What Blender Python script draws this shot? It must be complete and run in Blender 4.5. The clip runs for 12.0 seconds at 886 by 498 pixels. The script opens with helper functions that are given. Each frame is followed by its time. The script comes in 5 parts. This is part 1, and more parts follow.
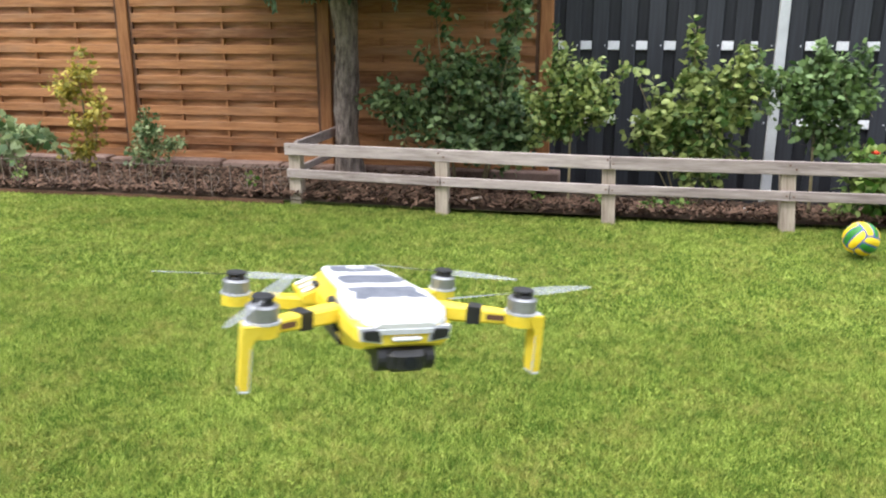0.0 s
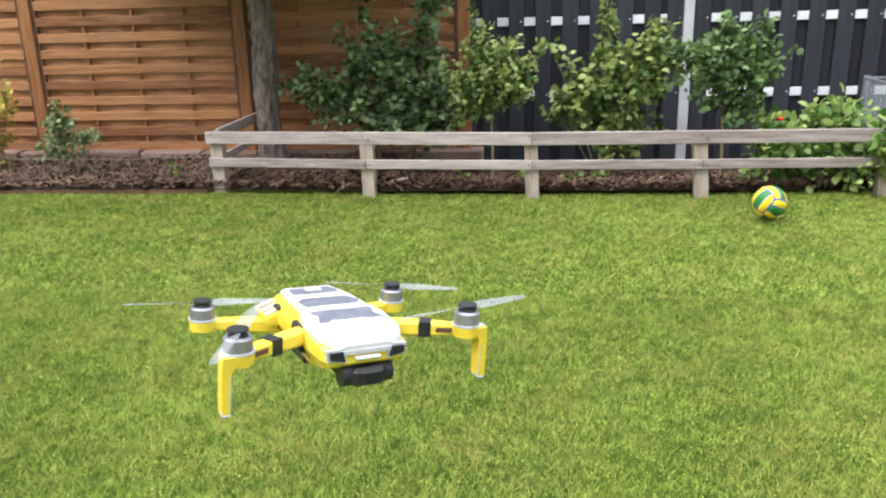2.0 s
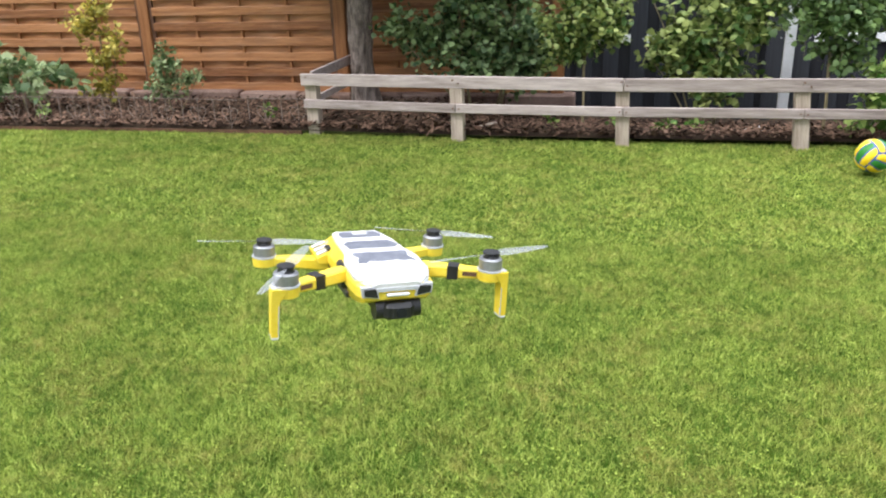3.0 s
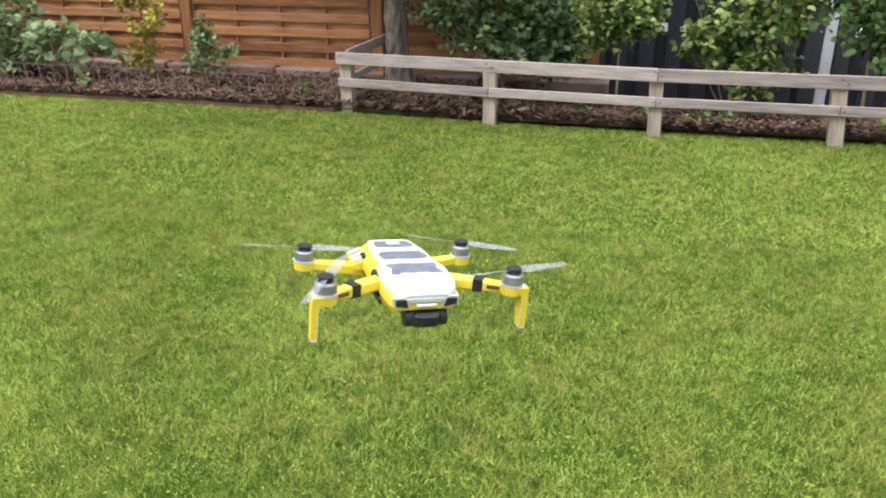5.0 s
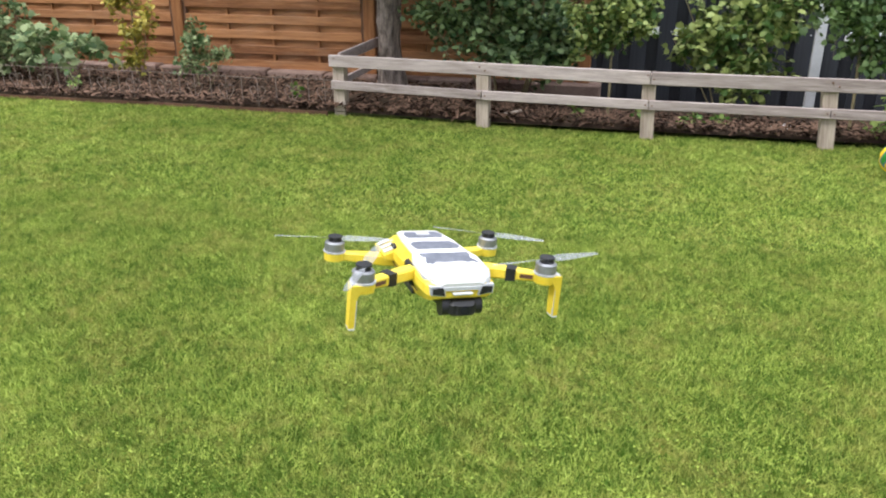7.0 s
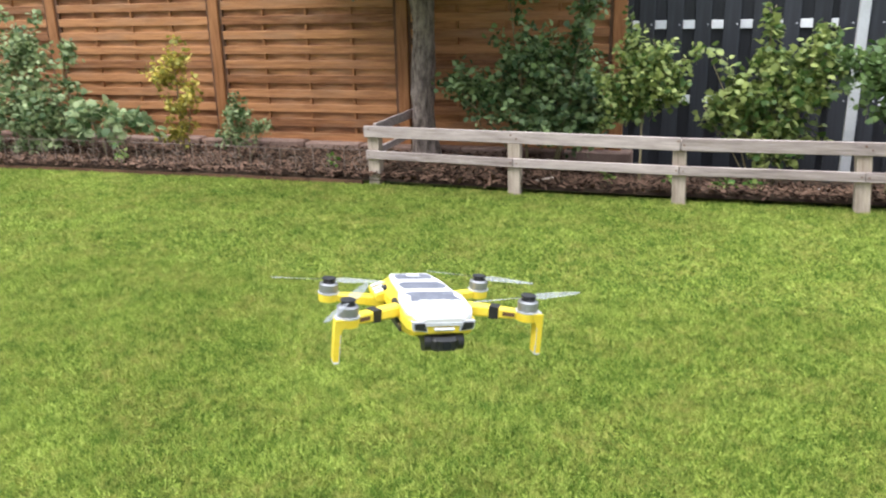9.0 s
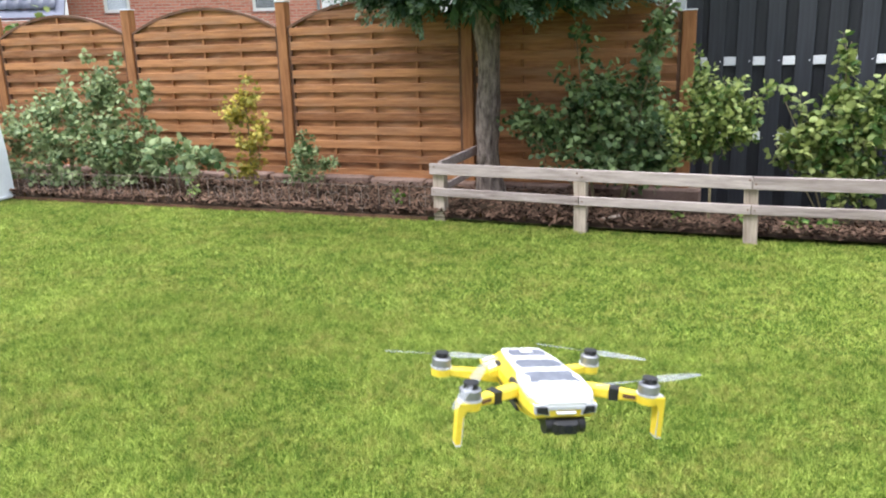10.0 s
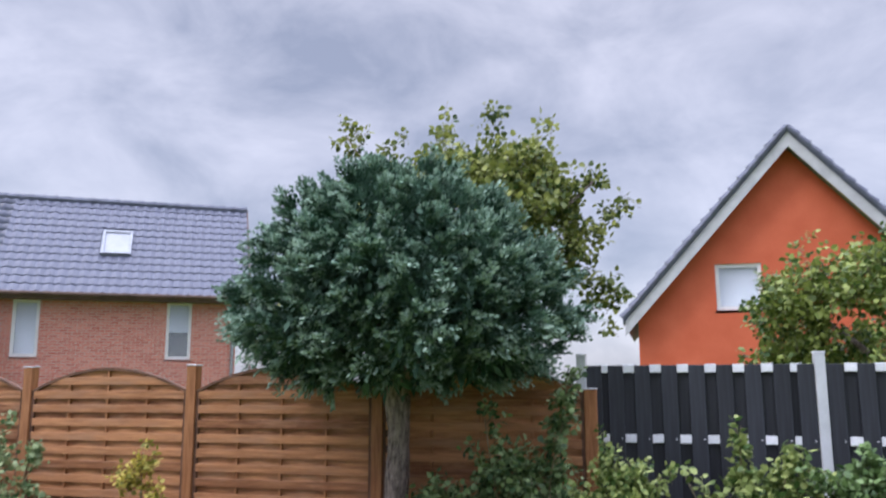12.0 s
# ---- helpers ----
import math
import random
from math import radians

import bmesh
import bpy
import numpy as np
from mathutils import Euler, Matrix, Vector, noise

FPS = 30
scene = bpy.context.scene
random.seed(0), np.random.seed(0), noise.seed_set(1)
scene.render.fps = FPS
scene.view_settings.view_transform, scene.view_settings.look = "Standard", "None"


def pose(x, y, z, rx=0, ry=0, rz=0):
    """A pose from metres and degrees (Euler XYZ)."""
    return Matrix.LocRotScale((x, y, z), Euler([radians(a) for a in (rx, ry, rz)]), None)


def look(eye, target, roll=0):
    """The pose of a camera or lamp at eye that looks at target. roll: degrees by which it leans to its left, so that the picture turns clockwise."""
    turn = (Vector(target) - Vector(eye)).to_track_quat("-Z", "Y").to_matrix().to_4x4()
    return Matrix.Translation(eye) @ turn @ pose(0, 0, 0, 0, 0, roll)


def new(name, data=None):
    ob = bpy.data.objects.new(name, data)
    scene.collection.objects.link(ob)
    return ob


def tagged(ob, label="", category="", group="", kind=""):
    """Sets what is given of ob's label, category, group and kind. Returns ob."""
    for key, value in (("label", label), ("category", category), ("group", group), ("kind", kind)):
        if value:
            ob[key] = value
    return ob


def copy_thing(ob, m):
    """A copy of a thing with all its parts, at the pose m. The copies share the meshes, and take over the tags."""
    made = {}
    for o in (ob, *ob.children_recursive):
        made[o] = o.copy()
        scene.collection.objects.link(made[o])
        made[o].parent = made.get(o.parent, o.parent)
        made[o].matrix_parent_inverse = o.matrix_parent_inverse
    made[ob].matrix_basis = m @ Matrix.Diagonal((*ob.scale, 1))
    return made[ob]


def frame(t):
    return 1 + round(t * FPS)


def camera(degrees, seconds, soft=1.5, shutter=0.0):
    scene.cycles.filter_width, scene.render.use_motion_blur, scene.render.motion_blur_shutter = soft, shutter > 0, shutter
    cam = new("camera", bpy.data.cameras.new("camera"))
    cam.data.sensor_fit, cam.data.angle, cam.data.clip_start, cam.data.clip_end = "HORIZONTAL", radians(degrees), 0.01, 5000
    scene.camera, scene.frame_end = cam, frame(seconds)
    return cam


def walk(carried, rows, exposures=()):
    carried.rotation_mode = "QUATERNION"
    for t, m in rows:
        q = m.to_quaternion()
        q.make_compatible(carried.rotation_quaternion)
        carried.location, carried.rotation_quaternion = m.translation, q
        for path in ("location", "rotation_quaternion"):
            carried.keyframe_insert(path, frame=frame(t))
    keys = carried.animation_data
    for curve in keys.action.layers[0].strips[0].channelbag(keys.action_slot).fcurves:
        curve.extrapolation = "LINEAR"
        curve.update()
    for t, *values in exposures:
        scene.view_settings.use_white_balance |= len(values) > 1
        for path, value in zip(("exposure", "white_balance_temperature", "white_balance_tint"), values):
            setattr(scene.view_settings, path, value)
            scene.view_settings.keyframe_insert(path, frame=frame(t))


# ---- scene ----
cam = camera(58.1, 12.0, 2.0, 0.3)
PATH = [
    (0, (0.0141, -0.0361, 1.3339), (-0.3781, 1.8508, 0.7996), -0.00),
    (0.5, (-0.0695, -0.0808, 1.3488), (-0.3673, 1.8053, 0.7539), 0.89),
    (1, (-0.0698, -0.0403, 1.3187), (0.0105, 1.8827, 0.7751), 3.01),
    (1.5, (-0.0629, -0.0473, 1.3448), (-0.1127, 1.8856, 0.8333), 0.32),
    (2, (0.0085, -0.0888, 1.3840), (-0.2030, 1.8090, 0.7894), -1.50),
    (2.5, (0.0700, -0.1073, 1.4053), (-0.2765, 1.7427, 0.7290), -2.46),
    (3, (0.0699, -0.1462, 1.4107), (-0.3650, 1.6678, 0.6896), -1.96),
    (5, (0.0793, -0.1856, 1.4617), (-0.4156, 1.5922, 0.6908), -0.35),
    (5.5, (0.0630, -0.1886, 1.4538), (-0.4215, 1.5936, 0.6864), -0.23),
    (6, (0.0525, -0.2142, 1.4680), (-0.4271, 1.5678, 0.6969), -0.41),
    (6.5, (0.0293, -0.2049, 1.4549), (-0.4408, 1.5806, 0.6861), -0.04),
    (8.5, (0.1058, -0.2096, 1.4453), (-0.3602, 1.6165, 0.7757), -0.60),
    (9, (0.1010, -0.2281, 1.4339), (-0.4755, 1.5920, 0.8382), -1.27),
    (9.5, (0.0972, -0.2246, 1.4361), (-0.5719, 1.5808, 0.8951), -1.68),
    (10, (0.0424, -0.2362, 1.4795), (-0.6740, 1.5583, 0.9632), -1.89),
    (10.5, (0.0171, -0.2443, 1.5337), (-0.6773, 1.6063, 1.2287), -1.10),
    (11, (0.0149, -0.2510, 1.5733), (-0.6453, 1.6357, 1.5053), -0.40),
    (11.5, (0.0441, -0.2489, 1.6433), (-0.5477, 1.6574, 1.7699), -0.12),
    (12, (0.0404, -0.2481, 1.6972), (-0.4680, 1.6584, 2.0239), -0.22),
]
EXPOSURES = [(0, 0.48, 6500, 10), (3, 0.44, 6500, 10), (5, 0.32, 6500, 10), (6.5, 0.30, 6500, 10), (8.5, 0.42, 6500, 10), (9.5, 0.60, 6400, 10), (10.9, 0.60, 6350, 11), (11.5, 0.5, 6250, 12), (11.8, 0.18, 5950, 19), (12, 0.10, 5900, 19)]
walk(cam, [(t, look(eye, target, roll)) for t, eye, target, roll in PATH], EXPOSURES)

# ---- world and sun: a bright overcast day ----
world = bpy.data.worlds.new("overcast_sky")
scene.world = world
world.use_nodes = True
wn, wl = world.node_tree.nodes, world.node_tree.links
wn.clear()
w_out = wn.new("ShaderNodeOutputWorld")
w_add = wn.new("ShaderNodeAddShader")
w_sky = wn.new("ShaderNodeTexSky")
w_sky.sky_type, w_sky.sun_disc = "NISHITA", False
w_sky.sun_elevation, w_sky.sun_rotation = radians(49), radians(232)
w_bg_sky = wn.new("ShaderNodeBackground")
w_bg_sky.inputs["Strength"].default_value = 0.03
w_bg = wn.new("ShaderNodeBackground")
w_bg.inputs["Strength"].default_value = 1.0
w_co = wn.new("ShaderNodeTexCoord")
w_map = wn.new("ShaderNodeMapping")
w_map.inputs["Scale"].default_value = (1.7, 1.7, 3.0)
w_noise = wn.new("ShaderNodeTexNoise")
w_noise.inputs["Scale"].default_value, w_noise.inputs["Detail"].default_value = 2.9, 8.0
w_noise.inputs["Roughness"].default_value, w_noise.inputs["Distortion"].default_value = 0.56, 0.35
w_ramp = wn.new("ShaderNodeValToRGB")
w_ramp.color_ramp.elements[0].position, w_ramp.color_ramp.elements[0].color = 0.34, (0.56, 0.60, 0.68, 1)
w_ramp.color_ramp.elements[1].position, w_ramp.color_ramp.elements[1].color = 0.68, (1.13, 1.13, 1.16, 1)
w_sep = wn.new("ShaderNodeSeparateXYZ")
w_up = wn.new("ShaderNodeMapRange")
w_up.inputs["From Min"].default_value, w_up.inputs["From Max"].default_value = 0.45, 0.95
w_up.inputs["To Min"].default_value, w_up.inputs["To Max"].default_value = 0.54, 4.2
w_mul = wn.new("ShaderNodeVectorMath")
w_mul.operation = "SCALE"
wl.new(w_co.outputs["Generated"], w_map.inputs["Vector"])
wl.new(w_map.outputs["Vector"], w_noise.inputs["Vector"])
wl.new(w_noise.outputs["Fac"], w_ramp.inputs["Fac"])
wl.new(w_co.outputs["Generated"], w_sep.inputs["Vector"])
wl.new(w_sep.outputs["Z"], w_up.inputs["Value"])
wl.new(w_ramp.outputs["Color"], w_mul.inputs[0])
wl.new(w_up.outputs["Result"], w_mul.inputs["Scale"])
wl.new(w_mul.outputs["Vector"], w_bg.inputs["Color"])
wl.new(w_sky.outputs["Color"], w_bg_sky.inputs["Color"])
wl.new(w_bg_sky.outputs["Background"], w_add.inputs[0])
wl.new(w_bg.outputs["Background"], w_add.inputs[1])
wl.new(w_add.outputs["Shader"], w_out.inputs["Surface"])

sun = new("sun", bpy.data.lights.new("sun", "SUN"))
sun.data.energy, sun.data.angle, sun.data.color = 1.5, radians(14), (1.0, 0.96, 0.9)
sun.matrix_world = look((-9, -7, 13), (0, 0, 0))


# ---- materials ----
def mat(name, dark, light, scale=8.0, rough=0.7, bump=0.2, metal=0.0, stretch=(1, 1, 1), fine=60.0, isle=0.0, rand=0.0, trans=0.0, spec=0.4):
    """Two colours mixed by a coarse and a fine noise; isle / rand vary the tone per loose piece / per object."""
    m = bpy.data.materials.new(name)
    m.use_nodes = True
    n, l = m.node_tree.nodes, m.node_tree.links
    b = n["Principled BSDF"]
    b.inputs["Roughness"].default_value, b.inputs["Metallic"].default_value = rough, metal
    b.inputs["Specular IOR Level"].default_value = spec
    co, mp = n.new("ShaderNodeTexCoord"), n.new("ShaderNodeMapping")
    mp.inputs["Scale"].default_value = stretch
    l.new(co.outputs["Object"], mp.inputs["Vector"])
    n1, n2 = n.new("ShaderNodeTexNoise"), n.new("ShaderNodeTexNoise")
    n1.inputs["Scale"].default_value, n1.inputs["Detail"].default_value = scale, 4.0
    n2.inputs["Scale"].default_value, n2.inputs["Detail"].default_value = fine, 3.0
    l.new(mp.outputs["Vector"], n1.inputs["Vector"])
    l.new(mp.outputs["Vector"], n2.inputs["Vector"])
    add = n.new("ShaderNodeMath")
    add.operation = "MULTIPLY_ADD"
    add.inputs[1].default_value = 0.45
    l.new(n2.outputs["Fac"], add.inputs[0])
    l.new(n1.outputs["Fac"], add.inputs[2])
    fac = add.outputs["Value"]
    for amount, node, out in ((isle, "ShaderNodeNewGeometry", "Random Per Island"), (rand, "ShaderNodeObjectInfo", "Random")):
        if amount:
            src, ma = n.new(node), n.new("ShaderNodeMath")
            ma.operation = "MULTIPLY_ADD"
            ma.inputs[1].default_value = amount
            l.new(src.outputs[out], ma.inputs[0])
            sh = n.new("ShaderNodeMath")
            sh.inputs[1].default_value = -amount / 2
            l.new(fac, sh.inputs[0])
            l.new(sh.outputs["Value"], ma.inputs[2])
            fac = ma.outputs["Value"]
    ramp = n.new("ShaderNodeValToRGB")
    ramp.color_ramp.elements[0].position, ramp.color_ramp.elements[0].color = 0.45, (*dark, 1)
    ramp.color_ramp.elements[1].position, ramp.color_ramp.elements[1].color = 1.0, (*light, 1)
    l.new(fac, ramp.inputs["Fac"])
    l.new(ramp.outputs["Color"], b.inputs["Base Color"])
    if bump:
        bp = n.new("ShaderNodeBump")
        bp.inputs["Strength"].default_value, bp.inputs["Distance"].default_value = bump, 0.01
        l.new(fac if not (isle or rand) else add.outputs["Value"], bp.inputs["Height"])
        l.new(bp.outputs["Normal"], b.inputs["Normal"])
    if trans:
        tr, mx, out = n.new("ShaderNodeBsdfTranslucent"), n.new("ShaderNodeMixShader"), n["Material Output"]
        mx.inputs["Fac"].default_value = trans
        l.new(ramp.outputs["Color"], tr.inputs["Color"])
        l.new(b.outputs["BSDF"], mx.inputs[1])
        l.new(tr.outputs["BSDF"], mx.inputs[2])
        l.new(mx.outputs["Shader"], out.inputs["Surface"])
    return m


def brick_mat(name, c1, c2, mortar):
    m = mat(name, c1, c2)
    n, l = m.node_tree.nodes, m.node_tree.links
    br, co = n.new("ShaderNodeTexBrick"), n.new("ShaderNodeTexCoord")
    sep, com = n.new("ShaderNodeSeparateXYZ"), n.new("ShaderNodeCombineXYZ")
    l.new(co.outputs["Object"], sep.inputs["Vector"])
    l.new(sep.outputs["X"], com.inputs["X"])
    l.new(sep.outputs["Z"], com.inputs["Y"])
    l.new(com.outputs["Vector"], br.inputs["Vector"])
    for key, v in (("Color1", (*c1, 1)), ("Color2", (*c2, 1)), ("Mortar", (*mortar, 1)), ("Scale", 1.0), ("Mortar Size", 0.011), ("Brick Width", 0.25), ("Row Height", 0.083)):
        br.inputs[key].default_value = v
    l.new(br.outputs["Color"], n["Principled BSDF"].inputs["Base Color"])
    return m


M_SOIL = mat("soil", (0.035, 0.024, 0.017), (0.10, 0.07, 0.048), 9, 0.95, 0.8, spec=0.12)
M_LAWN = mat("lawn_ground", (0.04, 0.07, 0.010), (0.13, 0.17, 0.026), 1.3, 0.95, 0.8, fine=45, spec=0.08)
M_GRASS = mat("grass_blades", (0.095, 0.175, 0.020), (0.465, 0.555, 0.125), 1.1, 0.75, 0.0, fine=30, isle=0.9, trans=0.3, spec=0.15)
def straw_patches(m):
    """Dry pale patches, in the grass blades and the ground below alike."""
    n, l = m.node_tree.nodes, m.node_tree.links
    ramp = next(q for q in n if q.type == "VALTORGB")
    co, a, b = n.new("ShaderNodeTexCoord"), n.new("ShaderNodeTexNoise"), n.new("ShaderNodeTexNoise")
    a.inputs["Scale"].default_value, b.inputs["Scale"].default_value = 3.1, 24.0
    a.inputs["Detail"].default_value = b.inputs["Detail"].default_value = 4.0
    l.new(co.outputs["Object"], a.inputs["Vector"])
    l.new(co.outputs["Object"], b.inputs["Vector"])
    mul, rng_, mix = n.new("ShaderNodeMath"), n.new("ShaderNodeMapRange"), n.new("ShaderNodeMix")
    mul.operation, mix.data_type = "MULTIPLY", "RGBA"
    rng_.inputs["From Min"].default_value, rng_.inputs["From Max"].default_value, rng_.inputs["To Max"].default_value = 0.205, 0.43, 0.7
    l.new(a.outputs["Fac"], mul.inputs[0])
    l.new(b.outputs["Fac"], mul.inputs[1])
    l.new(mul.outputs["Value"], rng_.inputs["Value"])
    l.new(rng_.outputs["Result"], mix.inputs["Factor"])
    targets = [k.to_socket for k in ramp.outputs["Color"].links]
    l.new(ramp.outputs["Color"], mix.inputs["A"])
    mix.inputs["B"].default_value = (0.44, 0.38, 0.12, 1)
    c, deep, mix2 = n.new("ShaderNodeTexNoise"), n.new("ShaderNodeMapRange"), n.new("ShaderNodeMix")
    c.inputs["Scale"].default_value, c.inputs["Detail"].default_value, c.inputs["Roughness"].default_value = 7.5, 6.0, 0.7
    mix2.data_type = "RGBA"
    deep.inputs["From Min"].default_value, deep.inputs["From Max"].default_value, deep.inputs["To Max"].default_value = 0.48, 0.68, 0.75
    l.new(co.outputs["Object"], c.inputs["Vector"])
    l.new(c.outputs["Fac"], deep.inputs["Value"])
    l.new(deep.outputs["Result"], mix2.inputs["Factor"])
    l.new(mix.outputs["Result"], mix2.inputs["A"])
    mix2.inputs["B"].default_value = (0.075, 0.16, 0.02, 1)
    last = mix2.outputs["Result"]
    for scale, lo, hi, most, colour in ((26.0, 0.53, 0.68, 0.62, (0.055, 0.125, 0.014)), (33.0, 0.56, 0.72, 0.6, (0.50, 0.56, 0.13))):
        d, fade, mix3 = n.new("ShaderNodeTexNoise"), n.new("ShaderNodeMapRange"), n.new("ShaderNodeMix")
        d.inputs["Scale"].default_value, d.inputs["Detail"].default_value = scale, 3.0
        fade.inputs["From Min"].default_value, fade.inputs["From Max"].default_value, fade.inputs["To Max"].default_value = lo, hi, most
        mix3.data_type = "RGBA"
        mix3.inputs["B"].default_value = (*colour, 1)
        l.new(co.outputs["Object"], d.inputs["Vector"])
        l.new(d.outputs["Fac"], fade.inputs["Value"])
        l.new(fade.outputs["Result"], mix3.inputs["Factor"])
        l.new(last, mix3.inputs["A"])
        last = mix3.outputs["Result"]
    for t in targets:
        l.new(last, t)


straw_patches(M_GRASS)
M_CLOVER = mat("clover_leaf", (0.07, 0.14, 0.012), (0.38, 0.47, 0.09), 2, 0.6, 0.0, fine=30, isle=0.9, trans=0.3, spec=0.15)
M_BARK_CHIP = mat("bark_chips", (0.022, 0.013, 0.009), (0.21, 0.13, 0.092), 20, 0.9, 0.3, isle=0.7, spec=0.12)
M_FENCE = mat("stained_fence_wood", (0.18, 0.066, 0.023), (0.50, 0.235, 0.10), 5, 0.62, 0.35, stretch=(0.5, 6, 9), fine=26, rand=0.45)
def weathered(m, colour, low=0.52, high=0.72, most=0.6, stretch=(0.9, 5, 5)):
    """Uneven bleached streaks along the grain."""
    n, l = m.node_tree.nodes, m.node_tree.links
    ramp = next(q for q in n if q.type == "VALTORGB")
    co, mp, a = n.new("ShaderNodeTexCoord"), n.new("ShaderNodeMapping"), n.new("ShaderNodeTexNoise")
    mp.inputs["Scale"].default_value = stretch
    a.inputs["Scale"].default_value, a.inputs["Detail"].default_value, a.inputs["Roughness"].default_value = 2.2, 6.0, 0.65
    fade, mix = n.new("ShaderNodeMapRange"), n.new("ShaderNodeMix")
    fade.inputs["From Min"].default_value, fade.inputs["From Max"].default_value, fade.inputs["To Max"].default_value = low, high, most
    mix.data_type = "RGBA"
    mix.inputs["B"].default_value = (*colour, 1)
    targets = [k.to_socket for k in ramp.outputs["Color"].links]
    l.new(co.outputs["Object"], mp.inputs["Vector"])
    l.new(mp.outputs["Vector"], a.inputs["Vector"])
    l.new(a.outputs["Fac"], fade.inputs["Value"])
    l.new(fade.outputs["Result"], mix.inputs["Factor"])
    l.new(ramp.outputs["Color"], mix.inputs["A"])
    for t in targets:
        l.new(mix.outputs["Result"], t)


weathered(M_FENCE, (0.34, 0.195, 0.115), 0.47, 0.72, 0.7)
M_FENCE_POST = mat("stained_post_wood", (0.20, 0.075, 0.026), (0.42, 0.19, 0.075), 5, 0.6, 0.3, stretch=(9, 9, 0.6), fine=26)
M_TRIM = mat("dark_trim_wood", (0.07, 0.035, 0.02), (0.2, 0.10, 0.06), 6, 0.7, 0.2)
M_GREYWOOD = mat("weathered_wood", (0.23, 0.185, 0.175), (0.52, 0.445, 0.425), 4, 0.85, 0.35, stretch=(0.7, 8, 10), fine=24, rand=0.3)
weathered(M_GREYWOOD, (0.20, 0.15, 0.13), 0.5, 0.75, 0.4)
M_POSTWOOD = mat("weathered_post_wood", (0.28, 0.22, 0.18), (0.58, 0.49, 0.41), 4, 0.85, 0.35, stretch=(10, 10, 0.8), fine=24, rand=0.2)
M_ANTHRACITE = mat("anthracite_board", (0.016, 0.0175, 0.023), (0.038, 0.042, 0.053), 3, 0.6, 0.1, stretch=(10, 10, 0.5), rand=0.3)
# same anthracite, darkened for the shade between and behind the front boards
M_ANTHRACITE_SHADED = mat("anthracite_board_shaded", (0.010, 0.011, 0.015), (0.024, 0.026, 0.034), 3, 0.6, 0.1, stretch=(10, 10, 0.5), rand=0.3)
M_ALU = mat("aluminium", (0.55, 0.57, 0.60), (0.72, 0.74, 0.78), 5, 0.45, 0.03, metal=0.3)
M_CLIP = mat("pale_clip", (0.62, 0.64, 0.68), (0.86, 0.87, 0.9), 14, 0.4, 0.03, rand=0.4)
M_ZINC = mat("galvanised_steel", (0.22, 0.235, 0.26), (0.42, 0.44, 0.48), 12, 0.5, 0.05, metal=0.6)
M_RUST = mat("rusty_wire", (0.12, 0.09, 0.075), (0.29, 0.23, 0.20), 30, 0.8, 0.1)
M_STONE = mat("plinth_stone", (0.13, 0.08, 0.065), (0.34, 0.24, 0.20), 6, 0.9, 0.4, rand=0.4, spec=0.12)
M_TRUNK = mat("trunk_bark", (0.06, 0.047, 0.042), (0.46, 0.375, 0.33), 5, 0.95, 1.0, stretch=(6, 6, 2.0), fine=22, spec=0.12)
M_STEM = mat("green_brown_stem", (0.12, 0.10, 0.05), (0.34, 0.28, 0.17), 12, 0.8, 0.2)
M_CONIFER = mat("blue_green_scale_foliage", (0.022, 0.058, 0.036), (0.15, 0.25, 0.18), 2.6, 0.85, 0.0, fine=12, isle=0.4, trans=0.1, spec=0.1)
M_CONIFER_TIP = mat("silvery_new_growth", (0.10, 0.185, 0.13), (0.42, 0.55, 0.44), 3.5, 0.8, 0.0, fine=14, isle=0.25, trans=0.12, spec=0.12)
M_LEAF = mat("currant_leaf", (0.035, 0.08, 0.025), (0.27, 0.37, 0.16), 3, 0.5, 0.0, fine=20, isle=0.8, trans=0.25)
M_LEAF_PALE = mat("pale_leaf", (0.07, 0.13, 0.045), (0.38, 0.46, 0.23), 3, 0.55, 0.0, fine=20, isle=0.8, trans=0.3)
M_LEAF_LIME = mat("lime_leaf", (0.055, 0.115, 0.024), (0.37, 0.435, 0.14), 2.2, 0.5, 0.0, fine=9, isle=0.85, trans=0.3)
M_LEAF_FRUIT = mat("fruit_tree_leaf", (0.035, 0.085, 0.015), (0.30, 0.36, 0.085), 1.0, 0.5, 0.0, fine=7, isle=0.7, trans=0.25)
M_LEAF_DARK = mat("dark_leaf", (0.04, 0.085, 0.024), (0.19, 0.29, 0.10), 3, 0.5, 0.0, fine=20, isle=0.6, trans=0.2)
M_LEAF_YELLOW = mat("yellowing_leaf", (0.20, 0.20, 0.03), (0.62, 0.52, 0.11), 4, 0.55, 0.0, fine=20, isle=0.9, trans=0.3)
M_LEAF_BRIGHT = mat("bright_leaf", (0.07, 0.17, 0.022), (0.42, 0.54, 0.17), 4, 0.45, 0.0, fine=20, isle=0.8, trans=0.3)
M_LEAF_TREE = mat("olive_tree_leaf", (0.045, 0.085, 0.02), (0.33, 0.36, 0.085), 1.2, 0.55, 0.0, fine=9, isle=0.6, trans=0.3)
M_BRICK = brick_mat("red_brick", (0.45, 0.13, 0.09), (0.60, 0.22, 0.16), (0.50, 0.38, 0.33))
M_ORANGE_WALL = mat("orange_render", (0.53, 0.11, 0.047), (0.65, 0.155, 0.075), 1.5, 0.9, 0.3, fine=30)
M_TILE = mat("slate_grey_tile", (0.075, 0.083, 0.125), (0.16, 0.175, 0.245), 2, 0.42, 0.1, rand=0.04, isle=0.04, spec=0.5)
